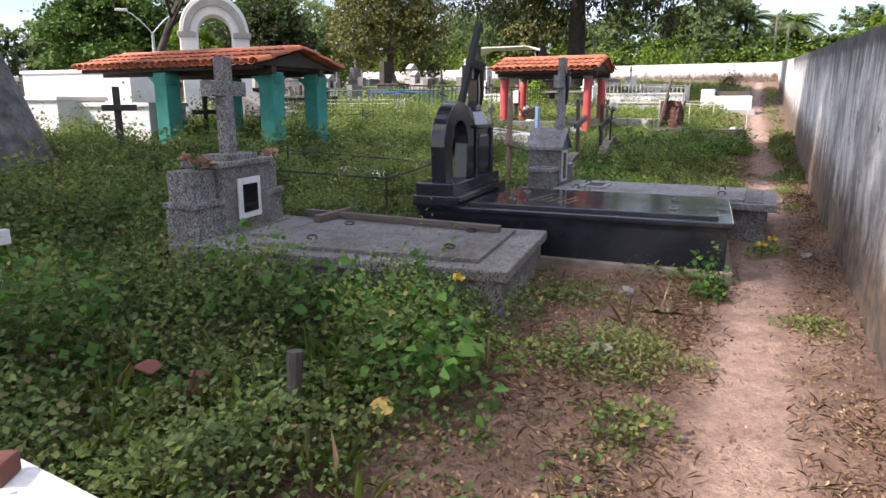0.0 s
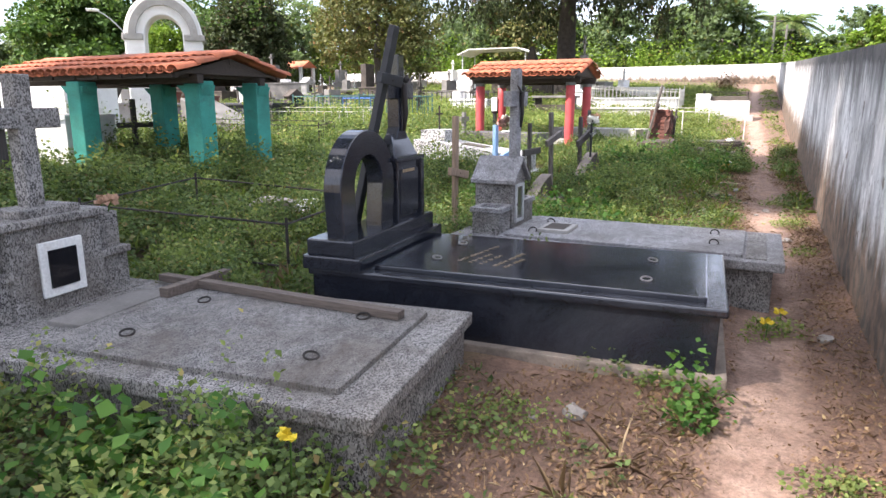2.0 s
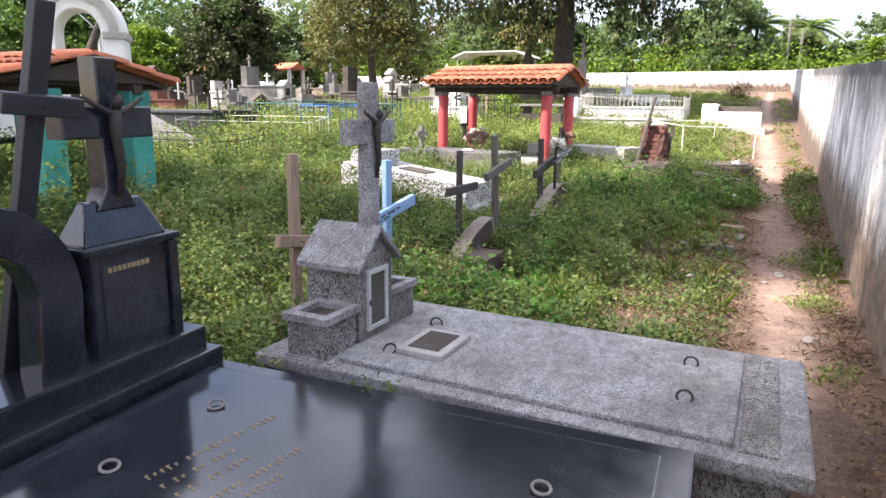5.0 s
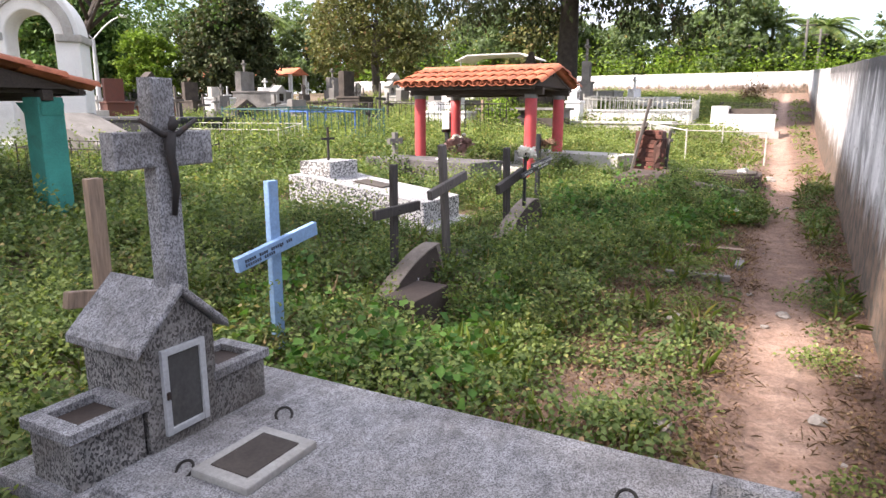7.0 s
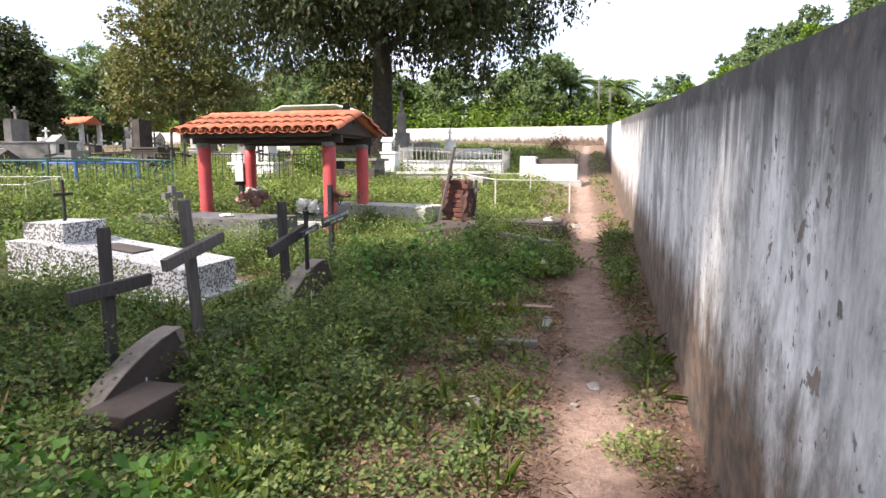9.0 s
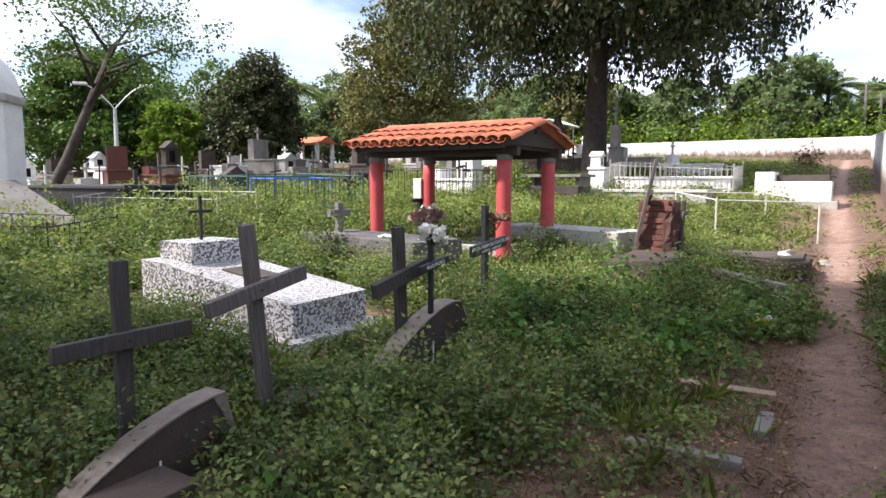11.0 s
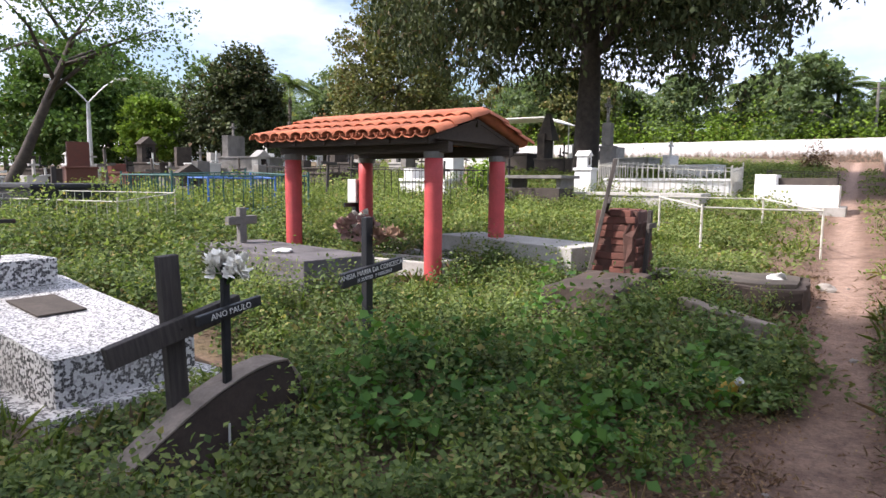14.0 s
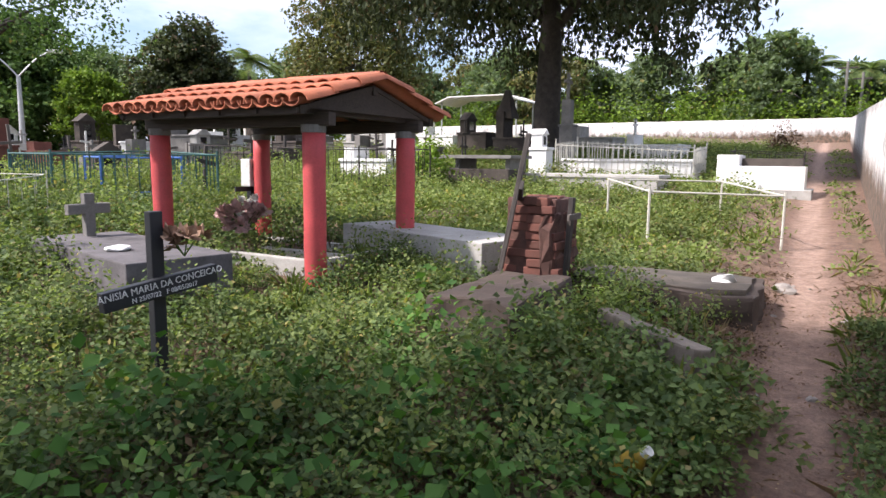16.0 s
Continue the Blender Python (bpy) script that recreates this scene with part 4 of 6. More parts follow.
def mosaic_tomb():
    reserve(-4.7, 12.55, 2.75, 1.6)
    t = thing("tomb", pose(-5.83, 12.02, 0.0), "tomb covered in black and white broken tile", "tomb")
    crest = [(0.20, 1.20), (0.55, 1.19), (0.72, 1.165), (0.95, 1.125), (2.20, 0.965)]
    part("plinth", rough(boxed(-0.12, 2.34, -0.14, 1.06, 0.3, 0.70, 0.01), 0.004, 3), "mosaic", t)
    part("body", slab(bmesh.new(), [(0.20, 0.66), (2.20, 0.66)] + crest[::-1], "y", 0.0, 0.90, 0.003), "mosaic", t)
    part("top", slab(bmesh.new(), [(a, b + 0.002) for a, b in crest] + [(a, b + 0.014) for a, b in crest[::-1]], "y", -0.004, 0.904, 0.002), "mosaic_pale", t, "paler fine-tiled top")
    part("headblock", boxed(0.26, 0.74, 0.16, 0.76, 1.18, 1.38, 0.003), "mosaic", t)
    pl = part("plaque", boxed(-0.22, 0.22, -0.16, 0.16, 0.0, 0.014, 0.003), "cement_dark", t, "grey metal plaque")
    pl.matrix_basis = pose(1.22, 0.44, 1.108, 0, 7.3)
    cr = slab(bmesh.new(), [(a + 0.46, b + 1.37) for a, b in cross_outline(0.44, 0.13, 0.03, 0.29, 0.03)], "x", 0.48, 0.505, 0.003)
    part("iron_cross", cr, "iron", t, "thin rusty iron cross")


def arched_stone(name, label, x, y0, y1, low, high, peak, thick=0.09, step_to=None):
    """A curved-top cement headboard in the plane of x, rising to its peak."""
    g = ground_z(x, (y0 + y1) / 2) - 0.15
    outline = [(y0, g), (y1, g)]
    for i in range(13):
        s = 1 - i / 12
        y = y0 + (y1 - y0) * s
        f = 1 - abs((s - peak) / (peak if s < peak else 1 - peak + 1e-3)) ** 1.8
        outline.append((y, low + (high - low) * max(0, f)))
    t = thing(name, pose(x, (y0 + y1) / 2, g + 0.15), label, "headstone", "blackened headstones")
    mid = (y0 + y1) / 2
    bm = slab(bmesh.new(), [(a - mid, b - g - 0.15) for a, b in outline], "x", -thick / 2, thick / 2, 0.008)
    line = [(a - mid, b - g - 0.15) for a, b in outline[2:]]
    part("coping", rough(slab(bmesh.new(), [(a, b + 0.016) for a, b in line] + [(a, b + 0.002) for a, b in line[::-1]], "x", -thick / 2 - 0.004, thick / 2 + 0.004, 0.003), 0.004, 9), "cement_worn", t, "paler worn top edge")
    part("board", worn(bm, 0.008, 5, 2), "cement_brown", t)
    part("paint_run", boxed(thick / 2 + 0.004, thick / 2 + 0.009, -0.02, -0.008, -0.1, (low + high) / 2 - g - 0.22, 0), "lettering", t, "thin run of white paint")
    reserve(x, mid, thick, (y1 - y0) * 0.9)
    if step_to:
        reserve(x + 0.18, mid - 0.15, 0.5, (y1 - y0) * 0.8)
        part("step", rough(boxed(thick / 2 - 0.01, step_to, -0.56, 0.0, -0.45, 0.13, 0.01), 0.008, 5), "cement_brown", t)
    return t


def tile_mesh(length=0.44, wide=0.105, narrow=0.085, thick=0.014, seg=6):
    """A half-barrel roof tile, crown up, running down its +y."""
    bm = bmesh.new()
    rows = []
    for y, r in ((0, narrow), (length, wide)):
        o = [bm.verts.new((r * math.cos(a), y, r * 0.75 * math.sin(a))) for a in (math.pi * j / seg for j in range(seg + 1))]
        i = [bm.verts.new(((r - thick) * math.cos(a), y, (r - thick) * 0.75 * math.sin(a))) for a in (math.pi * j / seg for j in range(seg + 1))]
        rows.append((o, i))
    (o0, i0), (o1, i1) = rows
    for j in range(seg):
        bm.faces.new((o0[j], o0[j + 1], o1[j + 1], o1[j]))
        bm.faces.new((i0[j + 1], i0[j], i1[j], i1[j + 1]))
        bm.faces.new((o1[j], o1[j + 1], i1[j + 1], i1[j]))
    bmesh.ops.recalc_face_normals(bm, faces=bm.faces[:])
    me = bpy.data.meshes.new("roof_tile")
    bm.to_mesh(me)
    bm.free()
    me.materials.append(M["tile"])
    me.shade_smooth()
    return me


TILE = tile_mesh()
TILE_UNDER = TILE.copy()


def tiled_roof(t, x0, x1, yf, yb, z_eave, z_ridge, pitch_gap=0.165, rows=3):
    """Both slopes of a gable roof in barrel tiles, ridge along x, all under the roof part."""
    ym = (yf + yb) / 2
    roof = part("roof", boxed(x0 + 0.06, x1 - 0.06, ym - 0.035, ym + 0.035, z_ridge - 0.14, z_ridge - 0.06, 0.006), "beam", t, "dark roof timbers under clay tiles")
    for y in (yf + 0.06, yb - 0.06):
        part("purlin", boxed(x0 + 0.06, x1 - 0.06, y - 0.035, y + 0.035, z_eave - 0.09, z_eave - 0.01, 0.006), "beam", roof)
    n = int((x1 - x0) / 0.5)
    for i in range(n + 1):
        x = x0 + 0.1 + (x1 - x0 - 0.2) * i / n
        for ye in (yf, yb):
            part("rafter", slab(bmesh.new(), [(ye, z_eave - 0.035), (ym, z_ridge - 0.045), (ym, z_ridge - 0.09), (ye, z_eave - 0.08)], "x", x - 0.025, x + 0.025, 0), "beam", roof)
    run = math.hypot(ym - yf, z_ridge - z_eave)
    a = math.degrees(math.atan2(z_ridge - z_eave, ym - yf))
    cols = int((x1 - x0) / pitch_gap)
    lap = run / rows
    for side in (1, -1):
        for c in range(cols + 1):
            x = x0 + (x1 - x0) * c / cols
            for r in range(rows):
                s = run - r * lap
                k = s / run
                y = yf + (ym - yf) * k if side == 1 else yb + (ym - yb) * k
                z = z_eave + (z_ridge - z_eave) * k
                head = 180 if side == 1 else 0
                for under in (0, 1):
                    if under and c == cols:
                        continue
                    ob = new("roof_tile", TILE_UNDER if under else TILE)
                    ob.parent = roof
                    sc = lap * 1.18 / 0.44
                    q = pose(x + (x1 - x0) / cols * 0.5 * under + RND.uniform(-0.006, 0.006), y, z + 0.004 * (rows - r) + RND.uniform(0, 0.006) + (0.035 if under else 0), 0, 0, head) @ pose(0, 0, 0, a - 2.0 if under else -a + 2.0, 180 if under else 0, RND.uniform(-2.2, 2.2))
                    ob.matrix_basis = q @ Matrix.Diagonal((1, sc, 1, 1))
    n = max(4, int((x1 - x0) / 0.36))
    for i in range(n):
        ob = new("ridge_tile", TILE)
        ob.parent = roof
        ob.matrix_basis = pose(x0 - 0.03 + (x1 - x0 + 0.06) * (i + 1) / n, ym, z_ridge + 0.012 + RND.uniform(0, 0.01), 0, 0, 90 + RND.uniform(-2, 2)) @ pose(0, 0, 0, -1.5) @ Matrix.Diagonal((1.15, (x1 - x0) / n * 1.15 / 0.44, 1.1, 1))
    return roof


def red_shelter():
    t = thing("grave_shelter", pose(0, 0, 0), "open shelter with red round posts and clay tile roof", "shelter")
    for x, y in ((-6.08, 16.2), (-6.07, 17.62), (-3.92, 16.2), (-3.90, 17.62)):
        g = ground_z(x, y) - 0.2
        p = part("post", rough(rod(bmesh.new(), [(x, y, g + (2.30 - g) * i / 6) for i in range(7)], 0.103, 16), 0.008, 3), "red", t, "round red-painted post", smooth=True)
        part("post_band", rod(bmesh.new(), ((x, y, 2.24), (x, y, 2.31)), (0.112, 0.112), 16), "cement", p)
    for y in (16.2, 17.62):
        part("beam", rough(boxed(-6.26, -3.70, y - 0.05, y + 0.05, 2.30, 2.42, 0.01), 0.008, 3), "beam", t)
    for x in (-6.08, -3.91):
        part("tie_beam", rough(boxed(x - 0.045, x + 0.045, 15.95, 17.9, 2.40, 2.47, 0.01), 0.006, 3), "beam", t)
    for x in (-6.16, -3.80):
        part("gable_board", slab(bmesh.new(), [(15.98, 2.44), (17.88, 2.44), (16.93, 2.70)], "x", x - 0.015, x + 0.015, 0), "beam", t)
    tiled_roof(t, -6.28, -3.70, 15.84, 17.98, 2.47, 2.76)
    return t


def teal_shelter():
    t = thing("grave_shelter", pose(0, 0, 0), "open shelter with teal square pillars and clay tile roof", "shelter")
    for x, y in ((-9.45, 8.45), (-9.42, 9.95), (-7.55, 8.95), (-7.50, 10.1)):
        g = ground_z(x, y) - 0.2
        p = part("pillar", rough(boxed(x - 0.15, x + 0.15, y - 0.15, y + 0.15, g, 2.16, 0.02), 0.008, 3), "teal", t, "teal limewashed pillar")
        part("corbel", slab(bmesh.new(), [(x - 0.32, 2.10), (x + 0.2, 2.10), (x + 0.16, 1.96), (x - 0.16, 1.96)], "y", y - 0.13, y + 0.13, 0.01), "teal", p)
    for y in (8.75, 10.05):
        part("beam", rough(boxed(-11.4, -7.30, y - 0.06, y + 0.06, 2.12, 2.24, 0.01), 0.008, 3), "beam", t)
    for x in (-11.2, -9.44, -7.5):
        part("tie_beam", boxed(x - 0.05, x + 0.05, 8.4, 10.4, 2.20, 2.28, 0.01), "beam", t)
    # added dark sheet in the open gable, standing in for the shade under the roof
    part("gable_board", slab(bmesh.new(), [(8.45, 2.25), (10.35, 2.25), (9.4, 2.46)], "x", -7.36, -7.33, 0), "beam", t)
    tiled_roof(t, -11.5, -7.26, 8.28, 10.52, 2.27, 2.54)
    return t


def fence(name, label, corners, height, material, gap=0.14, post_r=0.012, rod_r=0.006, closed=True, rails=(0.95, 0.2), group="iron grave fences", tips=0.0):
    """Grave railing: corner posts, rails and thin bars between."""
    cx = sum(c[0] for c in corners) / len(corners)
    cy = sum(c[1] for c in corners) / len(corners)
    cz = ground_z(cx, cy)
    t = thing(name, pose(cx, cy, cz), label, "fence", group)
    loop = list(corners) + ([corners[0]] if closed else [])
    at = [Vector((x - cx, y - cy, ground_z(x, y) - cz)) for x, y in loop]
    for p in at[:len(corners)]:
        part("post", rod(bmesh.new(), (p - Vector((0, 0, 0.15)), p + Vector((0, 0, height + 0.03))), post_r, 6), material, t)
    for a, b in zip(at, at[1:]):
        for r in rails:
            part("rail", rod(bmesh.new(), (a + Vector((0, 0, height * r)), b + Vector((0, 0, height * r))), post_r * 0.75, 6), material, t)
        n = max(1, int((b - a).length / gap))
        for i in range(1, n):
            p = a.lerp(b, i / n)
            part("bar", rod(bmesh.new(), (p - Vector((0, 0, 0.05)), p + Vector((0, 0, height * max(rails) + tips))), rod_r, 4), material, t)
    return t


def chest(name, label, x, y, lx, ly, h, material="white", turn=0.0, head=0.0, cross=0.0, category="tomb", group="", lid=True, sink=0.3, cross_mat=None, roofed=False, slope=0.0):
    """A plain box grave with a lid, and where it has them a headblock, a gabled niche and a cross at its -x end."""
    g = ground_z(x, y)
    t = thing(name, pose(x, y, g, 0, 0, turn), label, category, group)
    reserve(x, y, lx, ly, turn)
    part("body", rough(boxed(-lx / 2, lx / 2, -ly / 2, ly / 2, -sink, h, 0.015), 0.006, 2), material, t)
    if lid:
        part("lid", rough(boxed(-lx / 2 - 0.04, lx / 2 + 0.04, -ly / 2 - 0.04, ly / 2 + 0.04, h - 0.005, h + 0.07, 0.012, 0.01), 0.005, 2), material, t)
    top = h + 0.07 if lid else h
    hx = -lx / 2 + 0.18
    if head:
        part("headblock", rough(boxed(hx - 0.15, hx + 0.17, -ly * 0.36, ly * 0.36, top - 0.01, top + head, 0.012), 0.005, 3), material, t)
        if roofed:
            part("niche_roof", slab(bmesh.new(), [(-ly * 0.44, top + head - 0.005), (ly * 0.44, top + head - 0.005), (0, top + head + ly * 0.30)], "x", hx - 0.2, hx + 0.22, 0.008), material, t)
            part("niche_door", boxed(hx + 0.165, hx + 0.18, -ly * 0.16, ly * 0.16, top + head * 0.2, top + head * 0.85, 0.003), "rubber", t, "dark niche door")
    if cross:
        b = top + head + (ly * 0.26 if roofed else 0) - 0.02
        part("cross", slab(bmesh.new(), [(a, c + b) for a, c in cross_outline(cross, cross * 0.32, cross * 0.13, cross * 0.68)], "x", hx - 0.04, hx + 0.05, 0.006), cross_mat or material, t)
    return t


# ---- the place ----
build_walls()
grey_tomb()
black_tomb()
shrine_tomb()
mosaic_tomb()
red_shelter()
teal_shelter()

# crosses and headboards beside the path
plank_cross("wooden_cross", "faded blue wooden cross with dark lettering", -2.72, 8.55, 1.10, 0.36, 0.70, 0.085, 0.04, "blue", tilt=9, bars=((5, 4, 6, 3), (7, 5)))
plank_cross("wooden_cross", "grey weathered wooden cross beside a headboard", -2.84, 10.13, 1.07, 0.35, 0.69, 0.08, 0.04, "wood_dark")
plank_cross("wooden_cross", "grey weathered wooden cross with a tilted bar", -2.76, 10.95, 1.18, 0.36, 0.81, 0.085, 0.05, "wood_grey", tilt=4, lean=(6, 0))
plank_cross("wooden_cross", "pale bare wooden cross behind the shrine", -2.68, 7.38, 1.24, 0.21, 0.70, 0.075, 0.04, "wood_brown", tilt=-10)
plank_cross("wooden_cross", "dark wooden cross standing in weeds", -8.15, 6.4, 1.15, 0.27, 0.86, 0.085, 0.05, "wood_dark")
plank_cross("wooden_cross", "dark green-black wooden cross standing in weeds", -9.66, 9.5, 1.05, 0.36, 0.62, 0.085, 0.05, "wood_dark")
plank_cross("wooden_cross", "tall black wooden cross leaning behind the tomb", -2.80, 5.58, 1.98, 0.15, 1.62, 0.075, 0.05, "black_paint", lean=(-4.5, 12.0))
arched_stone("headboard", "blackened cement headboard with a step among weeds", -2.70, 9.72, 10.62, 0.56, 0.85, 0.92, 0.14, 0.36)
arched_stone("headboard", "blackened curved cement headboard among weeds", -2.55, 11.72, 12.85, 0.70, 1.03, 0.80, 0.15)
chest("cement_block", "small blackened cement block among weeds", -2.72, 11.15, 0.26, 0.30, 0.12, "cement_dark", category="block", lid=False)
plank_cross("wooden_cross", "dark grey wooden cross leaning over a headboard", -2.64, 12.13, 1.05, 0.36, 0.70, 0.10, 0.05, "wood_dark", tilt=8, lean=(3, 0))
plank_cross("wooden_cross", "thin black cross with white lettering", -2.51, 12.30, 1.0, 0.19, 0.76, 0.04, 0.03, "black_paint", tilt=7, bar_w=0.05, text=(("ANO PAULO", 0.0),), text_size=0.042)
bouquet("flowers", "bunch of white cloth flowers on a black cross", -2.50, 12.30, 1.53, "petal_white", 20, 0.055, 0.055, 11)
plank_cross("wooden_cross", "black wooden cross with white painted lettering", -2.93, 13.88, 1.04, 0.34, 0.645, 0.075, 0.05, "black_paint", tilt=5, bar_w=0.10,
            text=(("ANISIA MARIA DA CONCEICAO", 0.02), ("N 25/07/22   F 08/05/2017", -0.025)), text_size=0.052)
bouquet("flowers", "pink cloth flowers on the grave under the shelter", -5.62, 16.9, 1.24, "petal_pink", 18, 0.16, 0.11, 21)
bouquet("flowers", "faded white cloth flowers on the sheltered grave", -5.72, 16.95, 1.38, "petal_white", 7, 0.13, 0.08, 22)
bouquet("flowers", "dried tan cloth flower on a lettered cross", -2.88, 14.02, 1.53, "petal_tan", 5, 0.06, 0.075, 23)

# graves round the red shelter
chest("grave_slab", "low grey cement grave slab with a small cross", -5.30, 15.22, 2.3, 0.85, 0.38, "cement_slate", turn=-12, lid=False)
chest("grave_slab", "low pale cement grave slab beside the shelter", -3.55, 17.60, 2.3, 0.75, 0.36, "cement_pale", turn=-18, lid=False)

# ruined brick grave by the path
def brick_ruin():
    g = ground_z(-2.0, 16.2)
    t = thing("brick_ruin", pose(-2.0, 16.2, 0), "ruined grave of blackened cement and red brick", "ruin")
    reserve(-2.0, 16.1, 0.9, 1.7)
    reserve(-1.12, 17.4, 1.6, 0.7)
    part("block", worn(boxed(-0.30, 0.36, -0.66, 0.50, g - 0.3, 1.08, 0.03), 0.04, 4), "cement_brown", t)
    part("slab", worn(boxed(0.12, 1.66, 0.78, 1.72, 0.55, 1.02, 0.03), 0.04, 4), "cement_brown", t, "blackened broken slab")
    part("slab_top", worn(boxed(0.20, 1.58, 0.86, 1.64, 1.0, 1.05, 0.01), 0.03, 5), "cement_moss", t)
    k = part("kerb", worn(boxed(0, 0.95, -0.08, 0.08, -0.25, 0.17, 0.015), 0.02, 5), "cement_worn", t, "broken cement kerb")
    k.matrix_basis = pose(0.75, 0.10, 0.80, 0, 3, -37)
    core = part("pillar", worn(boxed(-0.30, 0.20, 0.535, 0.955, 0.7, 1.70, 0.02, 0.03), 0.016, 5), "plaster_red", t, "ragged brick pillar with crumbling plaster")
    part("plaster", worn(boxed(0.05, 0.20, 0.48, 0.98, 0.95, 1.58, 0.02, 0.03), 0.07, 6), "plaster_red", core, "dark crumbling plaster")
    bm = boxed(-0.10, 0.10, -0.05, 0.05, -0.034, 0.034, 0.008)
    rough(bm, 0.006, 9)
    me = bpy.data.meshes.new("brick")
    bm.to_mesh(me)
    bm.free()
    me.materials.append(M["brick"])
    for row in range(9):
        z = 1.10 + row * 0.073
        back = 0.014 * row if row < 6 else 0.05 + 0.03 * (row - 6)
        for i, (x, y, turn) in enumerate(((-0.20 + back, 0.60, 0), (0.01, 0.575, 0), (-0.235 + back, 0.74, 90), (-0.22 + back, 0.88, 0), (0.0, 0.90, 0), (0.175 - 0.012 * row, 0.60, 90), (0.18 - 0.012 * row, 0.82, 90))):
            if (row == 8 and i in (0, 2)) or (i > 4 and (row * 3 + i) % 4 == 0):
                continue
            ob = new("brick", me)
            ob.parent = core
            ob.matrix_basis = pose(x + RND.uniform(-0.012, 0.012) + 0.02 * (row % 2), y + RND.uniform(-0.012, 0.012), z + RND.uniform(-0.004, 0.004), 0, RND.uniform(-2, 2), turn + RND.uniform(-5, 5))
    return t


brick_ruin()
c = thing("wooden_cross", pose(-2.30, 16.68, 1.02, 6, 11, 20), "broken grey wooden cross leaning on the brick pillar", "cross", "wooden grave crosses")
part("post", rough(boxed(-0.02, 0.02, -0.045, 0.045, -0.1, 1.24, 0.006), 0.006, 5), "wood_grey", c)
b = part("crossbar", rough(boxed(0.018, 0.05, -0.10, 0.26, -0.04, 0.04, 0.006), 0.005, 5), "wood_dark", c)
b.matrix_basis = pose(0, 0, 0.78, -32, 0, 0)
c = thing("stake", pose(-1.76, 16.86, 1.2, 0, 3, 0), "short dark wooden stake on the ruined pillar", "stake")
part("post", rough(boxed(-0.02, 0.02, -0.03, 0.03, -0.3, 0.52, 0.005), 0.005, 6), "wood_dark", c)
part("crossbar", rough(boxed(0.018, 0.04, -0.14, 0.14, 0.34, 0.39, 0.004), 0.004, 6), "wood_grey", c)

c = thing("oil_bottle", pose(-0.64, 14.45, ground_z(-0.64, 14.45) + 0.03, 20, 40, 10), "yellow plastic bottle lying among the weeds", "bottle")
part("bottle", rod(bmesh.new(), ((0, 0, 0), (0, 0, 0.02), (0, 0, 0.16), (0, 0, 0.20), (0, 0, 0.22)), (0.04, 0.052, 0.05, 0.025, 0.022), 12), "yellow", c, smooth=True)
part("cap", rod(bmesh.new(), ((0, 0, 0.218), (0, 0, 0.25)), 0.024, 12), "white_frame", c)

for x, y, turn, l in ((-0.62, 11.86, 3, 0.58), (-0.30, 12.5, 92, 0.4)):
    c = thing("kerb", pose(x, y, ground_z(x, y), 0, 0, turn), "sunken pale cement kerb of a flat grave", "kerb", "sunken kerbs")
    part("stone", rough(boxed(-l / 2, l / 2, -0.045, 0.045, -0.12, 0.045, 0.012), 0.012, 6), "cement", c)
c = thing("plank", pose(-0.68, 12.92, ground_z(-0.68, 12.92) + 0.03, 0, 1, 6), "old brown plank lying in the weeds", "plank")
part("board", rough(boxed(-0.40, 0.40, -0.05, 0.05, -0.03, 0.03, 0.006), 0.008, 5), "wood_brown", c)
for i, (x, y, r) in enumerate(((0.12, 11.15, 0.055), (-0.68, 3.45, 0.07), (-0.62, 10.6, 0.075), (-5.0, 7.36, 0.28), (-0.75, 4.6, 0.06), (0.32, 9.3, 0.05), (-0.4, 8.8, 0.06), (0.28, 17.6, 0.06), (-0.25, 18.6, 0.10), (0.45, 6.2, 0.05), (-0.2, 7.98, 0.06), (0.02, 8.12, 0.08))):
    ob = link_mesh("stone", lump(r, 0.6, 2, 0.5, i * 1.7), "stone")
    ob.matrix_world = pose(x, y, ground_z(x, y) + r * 0.22, 0, 0, i * 40)
    tagged(ob, "rough pale fieldstone lying on the ground", "stone", "stones")
ob = link_mesh("rag", rough(lump(0.16, 0.45, 3, 0.7, 4), 0.05, 9), "white_frame")
ob.matrix_world = pose(-4.75, 7.75, ground_z(-4.75, 7.75) + 0.10)
tagged(ob, "crumpled white plastic sheet among the weeds", "rubbish")
ob = link_mesh("rag", rough(lump(0.08, 0.6, 3, 0.7, 6), 0.04, 12), "white_frame")
ob.matrix_world = pose(-0.62, 17.45, 1.05)
tagged(ob, "crumpled white plastic bag on the ruined slab", "rubbish")
ob = link_mesh("plate", rough(lump(0.11, 0.25, 2, 0.2, 2), 0.01, 9), "white_frame")
ob.matrix_world = pose(-4.95, 14.95, ground_z(-5.3, 15.22) + 0.395)
tagged(ob, "small white dish on a grave slab", "dish")

# nearest corner: white slab with a brick on it
c = thing("tomb", pose(-1.52, 0.62, 0.0, 0, 0, -5), "low white-painted grave slab at the start of the path", "tomb")
part("body", boxed(-0.40, 0.50, -0.6, 0.38, 0.0, 0.52, 0.01), "white", c)
part("lid", boxed(-0.43, 0.53, -0.62, 0.41, 0.515, 0.575, 0.01), "white", c)
ob = link_mesh("brick", rough(boxed(-0.1, 0.1, -0.05, 0.05, 0, 0.07, 0.008), 0.006, 9), "brick")
ob.matrix_world = pose(-1.90, 0.93, 0.575, 0, 0, 30)
tagged(ob, "broken red brick on a white grave slab", "brick")
